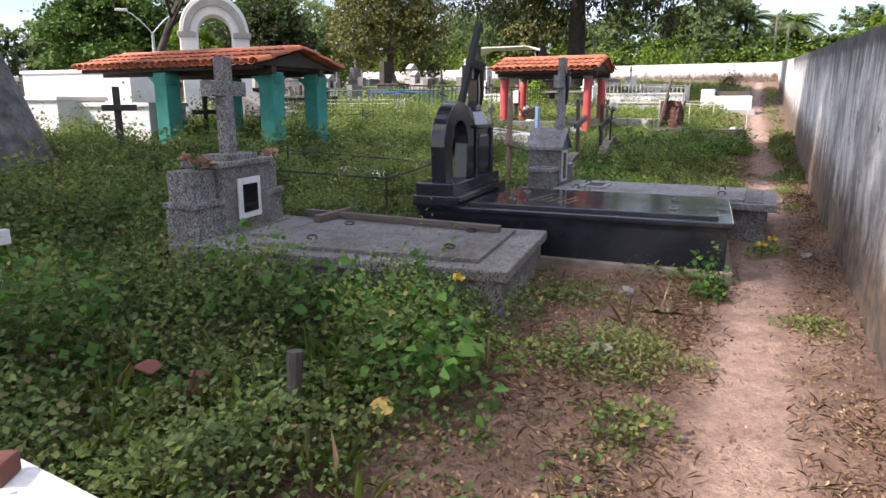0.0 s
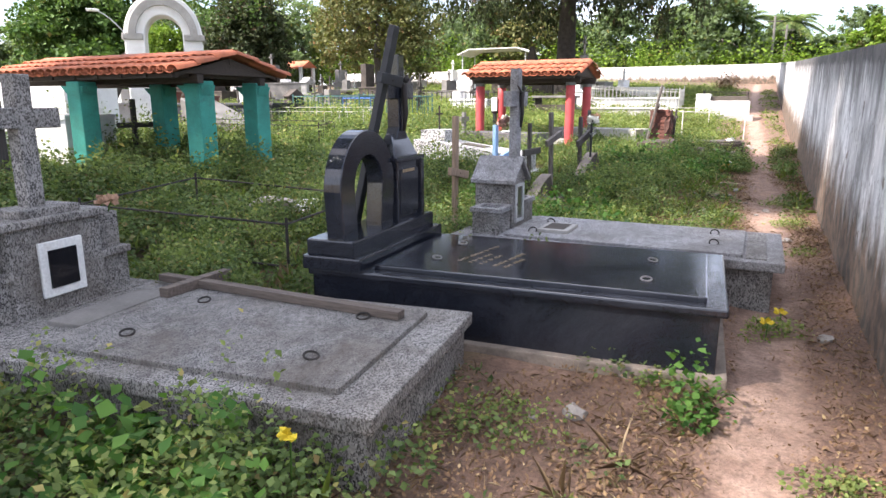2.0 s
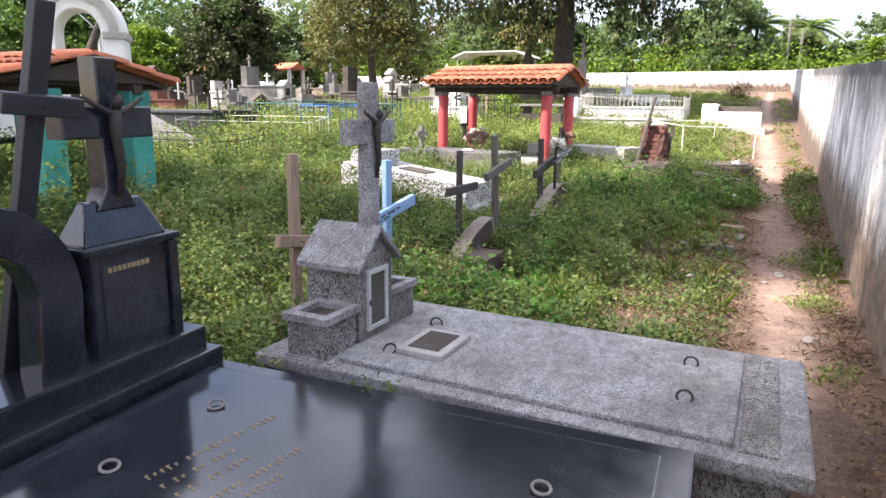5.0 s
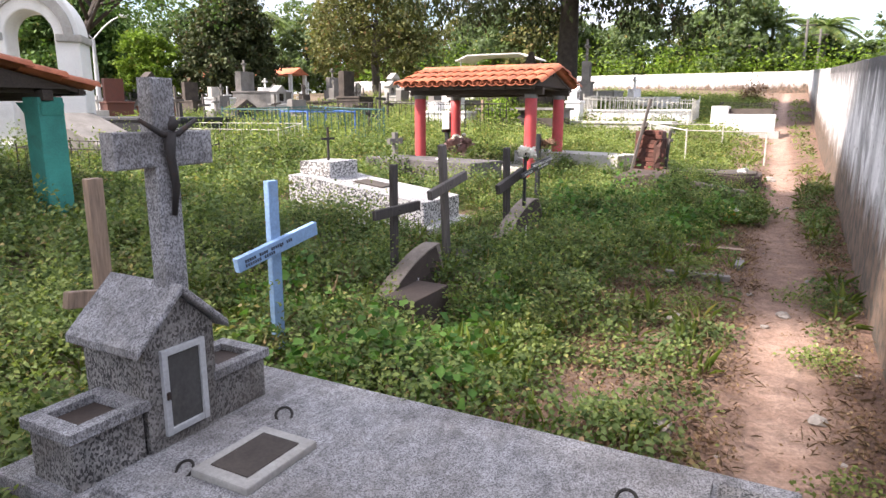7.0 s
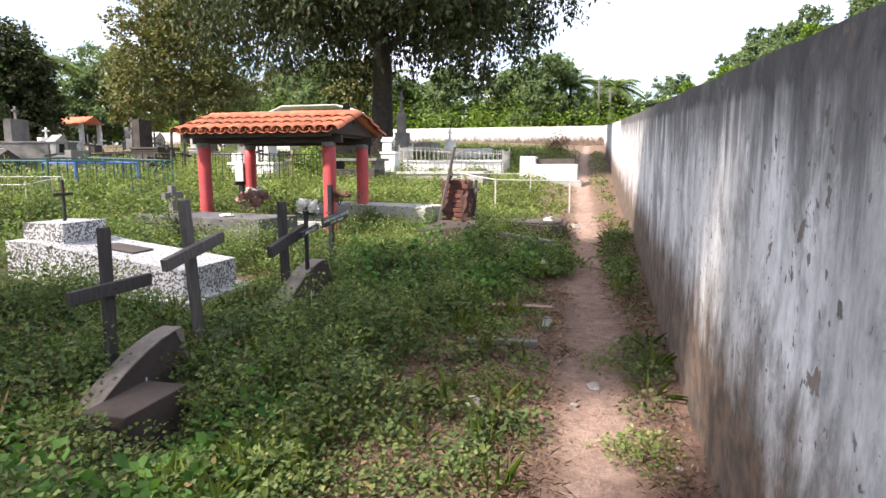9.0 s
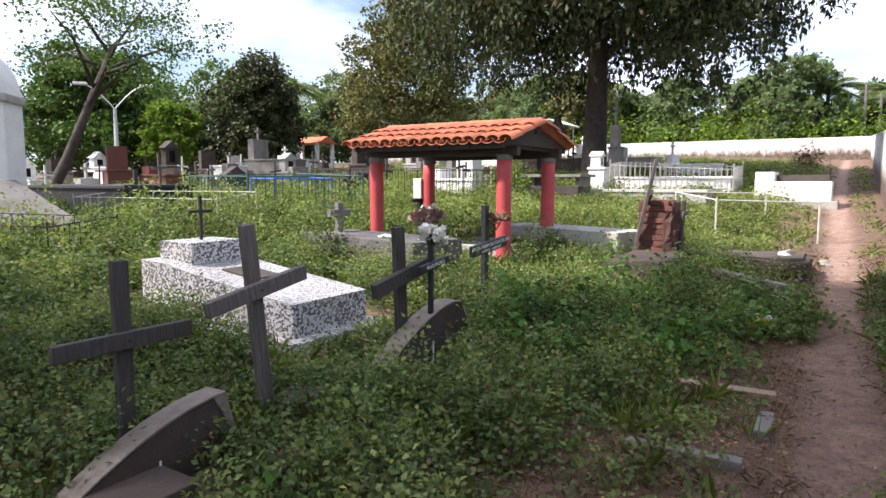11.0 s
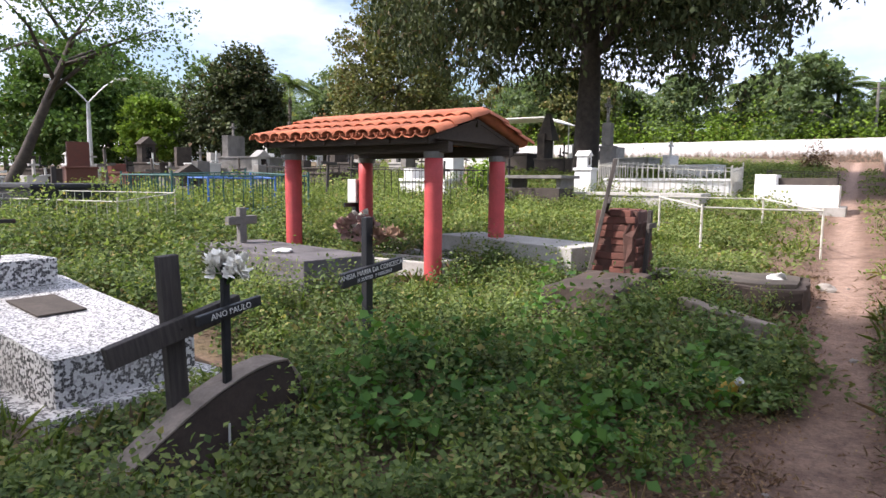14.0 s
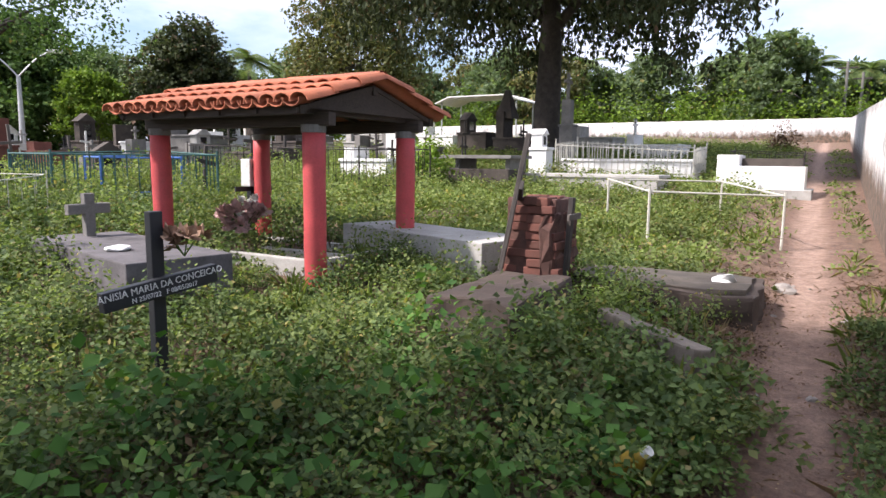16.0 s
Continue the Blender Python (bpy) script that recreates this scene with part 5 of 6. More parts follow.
plank_cross("grave_stake", "white-painted stake at the edge of the weeds", -4.05, 2.22, 0.55, 0.10, 0.45, 0.09, 0.05, "white_frame")
c = thing("stump", pose(-1.62, 1.98, ground_z(-1.62, 1.98)), "short charred wooden stump among the weeds", "stump")
part("post", rough(rod(bmesh.new(), ((0, 0, -0.1), (0.01, 0, 0.2), (0, 0.02, 0.36)), (0.035, 0.03, 0.035), 8), 0.012, 9), "wood_dark", c)
for x, y, m_ in ((-1.5, 3.35, "petal_yellow"), (0.10, 6.15, "petal_yellow"), (0.18, 6.36, "petal_yellow")):
    c = thing("wild_flower", pose(x, y, ground_z(x, y) + (0.34 if x < 0 else 0.13)), "yellow wild flower among green weeds", "flower", "wild flowers")
    part("stem", rod(bmesh.new(), ((0, 0, -0.3), (0.01, 0, 0)), 0.004, 5), "weed_big", c)
    blossom(c, m_, pose(0, 0, 0, 50, 20), 0.045, 9, 5)

# things in and by the red shelter
c = thing("grave_border", pose(-5.0, 16.9, ground_z(-5.0, 16.9)), "low white-edged border of the grave under the shelter", "kerb")
for x0, x1, y0, y1 in ((-0.8, 1.0, -0.62, -0.54), (-0.8, 1.0, 0.5, 0.58), (0.95, 1.03, -0.54, 0.5), (-0.2, 0.9, -0.15, -0.08)):
    part("edge", rough(boxed(x0, x1, y0, y1, -0.1, 0.09, 0.012), 0.008, 5), "cement_pale", c)
c = thing("memorial_box", pose(-6.25, 17.6, ground_z(-6.25, 17.6) + 0.15), "white memorial box on a black wooden cross", "memorial")
part("post", boxed(-0.04, 0.04, -0.04, 0.04, -0.2, 0.55, 0.005), "black_paint", c)
part("crossbar", boxed(0.03, 0.06, -0.30, 0.30, 0.40, 0.46, 0.004), "black_paint", c)
bx = part("box", boxed(-0.06, 0.10, -0.11, 0.11, 0.46, 0.80, 0.01), "white_frame", c, "white enamel memorial box")
part("picture", boxed(0.098, 0.104, -0.06, 0.06, 0.53, 0.72, 0.002), "cement_dark", bx)
c = thing("stone_cross", pose(-6.15, 15.42, ground_z(-5.30, 15.22) + 0.375), "small grey cement cross on a grave slab", "cross")
part("cross", rough(slab(bmesh.new(), cross_outline(0.42, 0.21, 0.10, 0.27, 0.10), "x", -0.04, 0.04, 0.008), 0.004, 6), "cement", c)

# sunlit graves beyond the red shelter
c = chest("tomb", "white tomb with a planter of dark soil on top", -1.42, 29.0, 1.85, 1.25, 0.62, "white", lid=False, cross=0.0)
part("step", boxed(-1.08, 1.08, -0.85, 0.7, -0.3, 0.10, 0.01), "cement_pale", c)
part("side_block", boxed(-0.925, -0.45, -0.6, 0.6, 0.61, 0.88, 0.01), "white", c)
part("planter", boxed(-0.44, 0.85, -0.1, 0.5, 0.61, 0.80, 0.008), "cement_dark", c, "dark soil planter with dry stems")
fence("planter_rail", "thin rusty rail round a white tomb", ((-2.2, 29.5), (-0.6, 29.5), (-0.6, 30.4), (-2.2, 30.4)), 0.95, "iron", 0.2)
chest("tomb", "long white tomb behind a picket railing", -5.0, 30.6, 3.6, 1.3, 0.45, "white")
fence("picket_fence", "white iron picket railing on a long tomb", ((-6.9, 29.7), (-3.1, 29.7), (-3.1, 31.5), (-6.9, 31.5)), 1.0, "iron_white", 0.16, 0.02, 0.014, tips=0.06, rails=(0.85, 0.25))
chest("tomb", "low pale tomb with mouldy sides", -4.9, 27.0, 3.3, 1.1, 0.30, "cement_pale")
chest("niche", "small white niche house on a pedestal", -6.9, 28.6, 0.5, 0.5, 0.75, "white", head=0.35, roofed=True)
chest("column", "tall grey cement column with a stone cross", -7.7, 32.8, 0.45, 0.45, 1.3, "cement", head=0.8, cross=0.9)
chest("tomb", "dark cement tomb with a pointed spire", -10.5, 35.0, 1.6, 1.2, 0.7, "cement_dark", head=1.0)
c = thing("spire", pose(-11.0, 35.0, ground_z(-11, 35) + 1.5), "dark pointed cement spire on a tomb", "spire")
part("spire", rough(boxed(-0.35, 0.35, -0.35, 0.35, 0, 1.1, 0.02, 0.27), 0.03, 3), "cement_dark", c)
chest("tomb", "brown tomb with a pyramid top", -12.6, 35.6, 1.3, 1.1, 0.9, "cement_dark", head=0.5, roofed=True)
c = thing("grave_table", pose(-7.6, 26.0, ground_z(-7.6, 26.0)), "grey cement grave with a plank rail", "tomb")
part("body", rough(boxed(-1.6, 1.2, -0.5, 0.5, -0.2, 0.38, 0.02), 0.01, 3), "cement_dark", c)
part("top", rough(boxed(-1.7, 1.3, -0.6, 0.6, 0.62, 0.70, 0.01), 0.01, 3), "cement", c)
for x in (-1.55, -0.2, 1.15):
    part("leg", boxed(x - 0.06, x + 0.06, -0.45, 0.45, 0.37, 0.63, 0.01), "cement", c)
part("stake", boxed(-1.42, -1.34, -0.75, -0.68, -0.2, 0.95, 0.01), "wood_brown", c)
fence("pipe_rail", "pale rusty pipe rail round an empty grave", ((-3.05, 22.2), (-1.95, 20.35), (-0.45, 21.3), (-1.5, 23.3)), 0.72, "iron_white", 9.0, 0.018, 0.01, rails=(0.98,))
chest("tomb", "white tomb with a tall pedestal", -10.2, 25.4, 1.5, 0.9, 0.45, "white", head=0.3)
chest("column", "white square pedestal of a tomb", -12.2, 29.5, 0.7, 0.7, 1.5, "white")
c = thing("awning", pose(-15.5, 42.0, ground_z(-15.5, 42)), "white sheet-metal awning on thin posts", "awning")
part("roof", slab(bmesh.new(), [(-2.4, 2.35), (-1.6, 2.65), (1.6, 2.65), (2.4, 2.35), (2.4, 2.29), (1.6, 2.59), (-1.6, 2.59), (-2.4, 2.29)], "y", -1.2, 1.2, 0.005), "white", c)
for x in (-2.1, 2.1):
    for y in (-1.0, 1.0):
        part("post", rod(bmesh.new(), ((x, y, -0.2), (x, y, 2.45)), 0.04, 8), "steel_pole", c)

# graves between the shelters
chest("tomb", "low black slab tomb in the weeds", -13.75, 16.4, 3.5, 1.7, 0.62, "black_paint", turn=6)
plank_cross("wooden_cross", "dark wooden cross beside the black slab", -12.9, 16.6, 1.0, 0.30, 0.62, 0.09, 0.05, "wood_dark")
fence("grave_fence", "low black iron fence round a weedy grave", ((-10.3, 11.3), (-7.9, 12.3), (-8.3, 13.4), (-10.7, 12.4)), 0.58, "iron", 0.16)
fence("grave_fence", "low pale iron fence round a weedy grave", ((-12.2, 14.9), (-8.9, 15.5), (-9.3, 16.7), (-12.6, 16.1)), 0.62, "iron_white", 0.20)
fence("grave_fence", "low rusty iron rail beside the grey tomb", ((-5.3, 5.3), (-3.35, 5.65), (-3.5, 7.1), (-5.6, 6.9)), 0.46, "iron", 9.0, 0.012)
fence("grave_fence", "green iron fence round a weedy grave", ((-13.0, 18.0), (-10.1, 17.2), (-8.9, 19.3), (-12.0, 20.4)), 0.86, "iron_green", 0.17, 0.022, 0.013)
fence("grave_fence", "blue iron grave frame inside the green fence", ((-11.6, 18.6), (-10.3, 18.1), (-9.7, 19.2), (-11.0, 19.7)), 0.78, "iron_blue", 9.0, 0.022)
fence("grave_fence", "tall rusty iron fence behind the shelter", ((-12.5, 21.5), (-8.0, 22.0), (-7.6, 24.0), (-12.0, 23.6)), 0.98, "iron", 0.18, 0.016, 0.009)
chest("tomb", "white mausoleum box behind the teal shelter", -15.0, 11.3, 3.4, 1.4, 1.45, "white", turn=6)
chest("tomb", "sunlit white tomb with a chamfered lid", -12.7, 8.1, 2.3, 1.2, 0.85, "white", turn=12)
chest("tomb", "sunlit white tomb with a small headblock", -11.0, 8.9, 1.7, 1.1, 0.72, "white", turn=12)
chest("tomb", "white tomb with a rounded headblock", -15.4, 9.2, 1.6, 1.2, 0.75, "white", turn=12, head=0.4)
fence("stake_fence", "tall dark stake fence behind white tombs", ((-20, 9.5), (-15.6, 12.4)), 1.35, "wood_dark", 0.17, 0.03, 0.02, closed=False, group="stake fences")


def white_arch():
    """Free-standing white memorial arch with impost mouldings."""
    g = ground_z(-13.3, 13.6)
    t = thing("memorial_arch", pose(-13.3, 13.6, g, 0, 0, 44), "tall weathered white memorial arch with mouldings", "arch")
    def shape(ro, ri, top, z0):
        out = [(ro * math.cos(math.pi * (1 - i / 24)), top + ro * 1.15 * math.sin(math.pi * (1 - i / 24))) for i in range(25)]
        inn = [(ri * math.cos(math.pi * (1 - i / 24)), top + ri * 1.15 * math.sin(math.pi * (1 - i / 24))) for i in range(25)]
        return [(-ro, z0)] + out + [(ro, z0), (ri, z0)] + inn[::-1] + [(-ri, z0)]
    part("arch", slab(bmesh.new(), shape(0.86, 0.42, 2.38, -0.3), "y", -0.4, 0.4, 0.02), "white", t)
    part("archivolt", slab(bmesh.new(), shape(0.77, 0.60, 2.38, 2.38), "y", -0.46, -0.39, 0.01), "cement_pale", t)
    for s in (-1, 1):
        part("impost", boxed(s * 0.68 - 0.23, s * 0.68 + 0.23, -0.46, 0.46, 2.28, 2.43, 0.03), "cement_pale", t)
        part("foot", boxed(s * 0.70 - 0.28, s * 0.70 + 0.28, -0.6, 0.6, -0.3, 0.35, 0.03), "white", t)
    c = thing("ledger", pose(-11.4, 13.6, ground_z(-11.4, 13.6), 0, 0, 10), "sloping grey and white slab below the arch", "tomb")
    part("slab", slab(bmesh.new(), [(-0.9, -0.2), (0.9, -0.2), (0.9, 0.15), (-0.9, 0.95)], "y", -0.6, 0.6, 0.02), "cement", c)


white_arch()

# far graves
FAR = (
    (-23.9, 22.9, 1.0, 1.0, 0.9, "brick", 0.9, 0.0, False, "brown brick tomb with a dark obelisk"),
    (-22.9, 24.0, 1.2, 1.0, 0.7, "brick", 0.3, 0.0, False, "low brown brick tomb"),
    (-30.1, 30.0, 1.6, 1.3, 0.9, "cement_dark", 0.9, 0.0, True, "dark pyramid-topped tomb"),
    (-22.1, 29.2, 2.2, 1.5, 1.1, "cement", 0.9, 0.55, False, "tall grey stepped tomb with crosses"),
    (-23.2, 27.6, 1.0, 1.0, 0.9, "white", 0.0, 0.0, False, "small white block tomb"),
    (-19.4, 27.7, 1.1, 0.9, 0.6, "cement_pale", 0.5, 0.0, True, "pale niche house tomb"),
    (-20.6, 35.0, 1.0, 0.9, 0.6, "cement_pale", 0.5, 0.0, True, "pale niche house tomb"),
    (-18.8, 35.6, 1.0, 0.9, 0.6, "cement_pale", 0.5, 0.0, True, "pale niche house tomb"),
    (-17.4, 30.0, 1.3, 1.0, 0.8, "cement_dark", 1.1, 0.0, False, "grey tomb with a tall dark headstone"),
    (-16.0, 27.0, 2.4, 1.1, 0.55, "cement_dark", 0.0, 0.0, False, "low dark cement tomb"),
    (-13.5, 32.0, 2.2, 1.2, 0.5, "cement", 0.5, 0.5, False, "grey tomb with a cross"),
    (-26.9, 29.5, 1.3, 1.0, 0.7, "cement_dark", 0.9, 0.0, False, "dark weathered tomb"),
    (-25.0, 33.0, 1.6, 1.0, 0.6, "white", 0.6, 0.5, False, "white tomb with a cross"),
    (-28.5, 26.0, 1.6, 1.0, 0.5, "cement_pale", 0.4, 0.6, False, "pale tomb with a cross"),
    (-32.5, 25.5, 1.8, 1.2, 0.8, "cement_dark", 0.6, 0.5, False, "dark tomb with a cross"),
    (-35.0, 29.0, 1.8, 1.2, 0.9, "white", 0.5, 0.0, True, "white roofed tomb"),
    (-30.0, 22.5, 1.8, 1.1, 0.6, "cement", 0.5, 0.6, False, "grey tomb with a cross"),
    (-20.0, 20.0, 1.9, 0.9, 0.35, "cement_pale", 0.3, 0.5, False, "low pale tomb with a cross"),
    (-17.5, 22.8, 1.9, 0.9, 0.30, "cement", 0.25, 0.5, False, "low grey tomb with a cross"),
    (-26.5, 21.0, 1.5, 1.0, 0.6, "white", 0.5, 0.0, True, "white niche tomb"),
    (-17.0, 40.0, 2.0, 1.2, 0.7, "white", 0.7, 0.6, False, "white tomb with a cross"),
    (-21.5, 41.0, 2.0, 1.2, 0.8, "cement_pale", 0.6, 0.0, True, "pale roofed tomb"),
    (-25.5, 40.0, 2.0, 1.2, 0.8, "cement", 0.8, 0.6, False, "grey tomb with a cross"),
    (-9.0, 40.0, 2.0, 1.2, 0.6, "cement_pale", 0.5, 0.0, False, "pale tomb by the far wall"),
    (-6.0, 38.0, 2.2, 1.1, 0.5, "white", 0.4, 0.6, False, "white tomb with a cross by the far wall"),
    (-12.5, 44.0, 2.0, 1.2, 0.7, "white", 0.5, 0.5, False, "white tomb with a cross by the far wall"),
    (-29.5, 38.0, 2.0, 1.4, 0.9, "white", 0.7, 0.0, True, "white roofed tomb"),
    (-36.5, 34.0, 2.0, 1.4, 1.0, "cement_pale", 0.8, 0.6, False, "pale tomb with a cross"),
    (-18.6, 15.5, 1.8, 1.2, 0.7, "cement_pale", 0.6, 0.0, False, "pale stepped tomb"),
    (-21.5, 17.0, 1.8, 1.1, 0.7, "white", 0.5, 0.6, False, "white tomb with a cross"),
    (-24.5, 16.0, 1.8, 1.1, 0.7, "cement", 0.7, 0.5, False, "grey tomb with a cross"),
)
for i, (x, y, lx, ly, h, mt, head, cr, roofed, label) in enumerate(FAR):
    chest("tomb", label + " among far graves", x, y, lx, ly, h, mt, turn=(i * 37) % 40 - 20, head=head, cross=cr, group="far graves", roofed=roofed)
for i in range(46):
    x, y = -9.5 - (i * 7.3) % 29, 19.5 + (i * 4.7) % 23
    plank_cross("wooden_cross", "weathered cross among far graves", x, y, 0.95 + 0.25 * (i % 3), 0.26, 0.66 + 0.18 * (i % 3), 0.07, 0.04, ("wood_dark", "wood_grey", "white_frame", "black_paint")[i % 4], tilt=(i * 13) % 14 - 7, lean=((i * 5) % 9 - 4, 0), group="far grave crosses")
for i in range(20):
    x, y = -13.0 - (i * 6.1 + 2.2) % 24, 20.5 + (i * 5.3 + 1.0) % 18
    if blocked(x, y, 0.9):
        continue
    mt, word = (("cement_dark", "blackened cement"), ("cement", "grey cement"), ("cement_pale", "pale cement"))[i % 3]
    chest("tomb", f"low {word} tomb among far graves", x, y, 1.8 + 0.2 * (i % 3), 0.9, 0.35 + 0.1 * (i % 4), mt, turn=(i * 53) % 30 - 15, head=0.35 + 0.2 * (i % 3), cross=0.5 * (i % 2), group="far graves", roofed=i % 5 == 0)
for i, (x, y, w) in enumerate(((-36.0, 38.5, 2.6), (-30.6, 40.2, 3.2), (-45.0, 37.0, 3.0))):
    g = ground_z(x, y)
    c = thing("grave_shelter", pose(x, y, g), "far grave shelter with an orange tile roof", "shelter", "far shelters")
    part("roof", slab(bmesh.new(), [(-0.9, 1.9), (0.9, 1.9), (0, 2.35)], "x", -w / 2, w / 2, 0.02), "tile" if i < 2 else "white", c)
    for sx in (-1, 1):
        for sy in (-0.7, 0.7):
            part("post", boxed(sx * w * 0.42 - 0.1, sx * w * 0.42 + 0.1, sy - 0.1, sy + 0.1, -0.2, 1.92, 0.01), "white", c)


def street_lamp(x, y, h, turn):
    t = thing("street_lamp", pose(x, y, ground_z(x, y), 0, 0, turn), "pale concrete street lamp with two curved arms", "lamp", "street lamps")
    part("pole", rod(bmesh.new(), ((0, 0, -0.2), (0, 0, h * 0.5), (0, 0, h)), (0.14, 0.11, 0.08), 10), "steel_pole", t)
    for s in (-1, 1):
        arm = part("arm", rod(bmesh.new(), [(s * 1.5 * k / 6, 0, h + 1.2 * math.sin(k / 6 * 1.5)) for k in range(7)], 0.035, 6), "steel_pole", t)
        part("lantern", rough(boxed(s * 1.5 - 0.32, s * 1.5 + 0.32, -0.12, 0.12, h + 1.12, h + 1.26, 0.05), 0.01, 3), "white_frame", arm)
    return t


street_lamp(-31.6, 27.5, 3.9, 50)
street_lamp(-27.0, 50.0, 5.5, 10)
for x, y, h in ((0.2, 66.0, 5.6), (1.2, 68.0, 5.0)):
    c = thing("utility_pole", pose(x, y, ground_z(x, y)), "thin grey utility pole beyond the wall", "pole", "utility poles")
    part("pole", rod(bmesh.new(), ((0, 0, -0.3), (0, 0, h)), (0.13, 0.09), 8), "cement", c)
    part("crossarm", boxed(-0.6, 0.6, -0.05, 0.05, h - 0.5, h - 0.4, 0.01), "wood_dark", c)

# small things among the near weeds
for i, (x, y, z, turn) in enumerate(((-2.35, 1.88, 0.15, 20), (-2.12, 1.95, 0.14, 75), (-2.75, 2.25, 0.15, 140))):
    ob = link_mesh("tile_shard", rough(slab(bmesh.new(), [(-0.06, -0.03), (0.045, -0.04), (0.065, 0.02), (0.02, 0.045), (-0.02, 0.035)], "z", 0, 0.016, 0.003), 0.008, 9), "brick")
    ob.matrix_world = pose(x, y, ground_z(x, y) + z, 25 - 20 * i, 15, turn)
    tagged(ob, "broken orange clay tile shard among weeds", "shard", "tile shards")
ob = link_mesh("fallen_leaf", rough(slab(bmesh.new(), [(0.07 * math.cos(a) * (1.0 if math.cos(a) > 0 else 0.7), 0.045 * math.sin(a)) for a in (math.pi * j / 6 for j in range(12))], "z", 0, 0.003, 0), 0.012, 11), "leaf_yellow")
ob.matrix_world = pose(-1.30, 2.14, ground_z(-1.30, 2.14) + 0.13, 20, 12, -20)
tagged(ob, "large yellow fallen leaf at the edge of the weeds", "leaf")


# ---- trees ----
def big_tree():
    """The tree whose crown shades the near graves."""
    t = thing("shade_tree", pose(-9.0, 5.0, ground_z(-9.0, 5.0) - 0.05), "large grey mottled tree trunk with a wide high crown", "tree")
    rng = np.random.default_rng(5)
    bm = bmesh.new()
    rod(bm, ((-0.1, 0, -0.2), (-0.15, 0, 0.4), (-0.3, 0, 1.2), (-0.8, 0, 2.6), (-1.3, 0.1, 5.0)), (1.05, 0.84, 0.62, 0.46, 0.38), 18)
    blobs = []
    for i in range(46):
        y = -11.5 + 11.9 * ((i + rng.random()) / 46) ** 0.8
        x = rng.uniform(-4.5, 5.6 if y > -3.5 else 1.4)
        z = rng.uniform(7.5, 10.5)
        if any((x - a) ** 2 + (y - b) ** 2 < r * r for a, b, r in ((3.1, -1.4, 1.9), (3.0, -6.3, 1.5), (-1.5, -2.2, 1.9))):
            continue
        blobs.append((x, y, z, rng.uniform(1.2, 2.0), rng.uniform(0.6, 1.1)))
        if i % 2 == 0:
            rod(bm, ((-1.25, 0.1, 4.6), (x * 0.4 - 0.7, y * 0.4, 6.3), (x, y, z)), (0.22, 0.14, 0.04), 7)
    blobs = [b for b in blobs if (b[0] + 0.2) ** 2 + (b[1] + 3.0) ** 2 > 1.7 ** 2]
    for x, y in ((0.8, 0.6), (1.6, 0.5), (0.0, 0.8), (1.0, 1.5), (2.4, 2.8), (3.2, 3.3), (3.6, 3.8), (3.9, 4.3), (2.9, 4.2), (3.4, 3.9), (3.5, 4.8), (3.8, 2.5), (4.1, 3.1), (3.3, 2.3), (1.2, 2.5), (1.8, 2.8), (4.3, 2.2), (3.6, 5.6), (4.2, 5.0), (3.0, 5.8), (4.5, 4.1), (4.4, 1.4), (3.7, 1.5), (4.6, 3.3), (2.2, -3.4), (3.2, -3.4), (1.3, -3.0)):
        blobs.append((x, y, 8.6, 1.1, 1.2))
    for x, y in ((5.1, -6.4), (5.0, -5.4), (4.5, -4.6), (5.1, -3.6), (4.7, -2.7), (5.2, -1.6), (5.3, -0.6), (5.4, 0.4), (4.9, 1.0), (4.6, -1.9), (4.6, -1.0)):
        blobs.append((x, y, 8.6, 0.95, 0.9))
    for v in bm.verts:
        v.co += noise.noise_vector(v.co * 2.2) * 0.05 + noise.noise_vector(v.co * 7.0) * 0.02
    part("trunk", bm, "bark_pale", t, smooth=True)
    p = crown_points(rng, blobs, 70000, 0.1)
    n = len(p)
    ob = new("crown", leaf_mesh("crown", p, 0.17 * rng.uniform(0.6, 1.3, n), rng.uniform(0, 6.283, n), rng.normal(-0.3, 0.5, n), "crown", rng))
    ob.parent = t


big_tree()
tree("spreading_tree", "tall dark spreading tree with drooping foliage", -9.0, 34.0, 16.5, 8.2, "crown_dark", 0.46, 150000, 0.24, low=0.225, blobs=32, seed=12, droop=-1.1, limbs=16, shell=0.3, bark="bark_dark", clump=0.52, tall=1.35, narrow=0.6)
tree("round_tree", "dense dark green round mango tree", -39.5, 31.0, 8.0, 4.4, "crown", 0.35, 26000, 0.26, low=0.05, blobs=16, seed=21)
tree("dark_tree", "dense dark green conical tree", -30.4, 35.3, 6.6, 3.0, "crown_dark", 0.25, 22000, 0.22, low=0.05, blobs=14, seed=22)
tree("bright_tree", "small bright green tree", -33.0, 31.9, 4.3, 2.1, "crown_lime", 0.12, 9000, 0.17, low=0.25, blobs=10, seed=23)
tree("olive_tree", "tall olive-brown tree beyond the graves", -26.5, 45.5, 11.0, 4.6, "crown_olive", 0.3, 24000, 0.24, low=0.12, blobs=15, seed=41)
palm("coconut_palm", "coconut palm with a bare trunk", -42.9, 51.2, 7.0, 3.4, seed=4)
tree("thin_tree", "thin leaning tree with sparse drooping leaves", -25.6, 21.2, 8.4, 4.8, "crown", 0.20, 6500, 0.13, bark="bark_dark", lean=(1.5, 1.8), low=0.5, blobs=11, seed=31, limbs=10, shell=0.3)
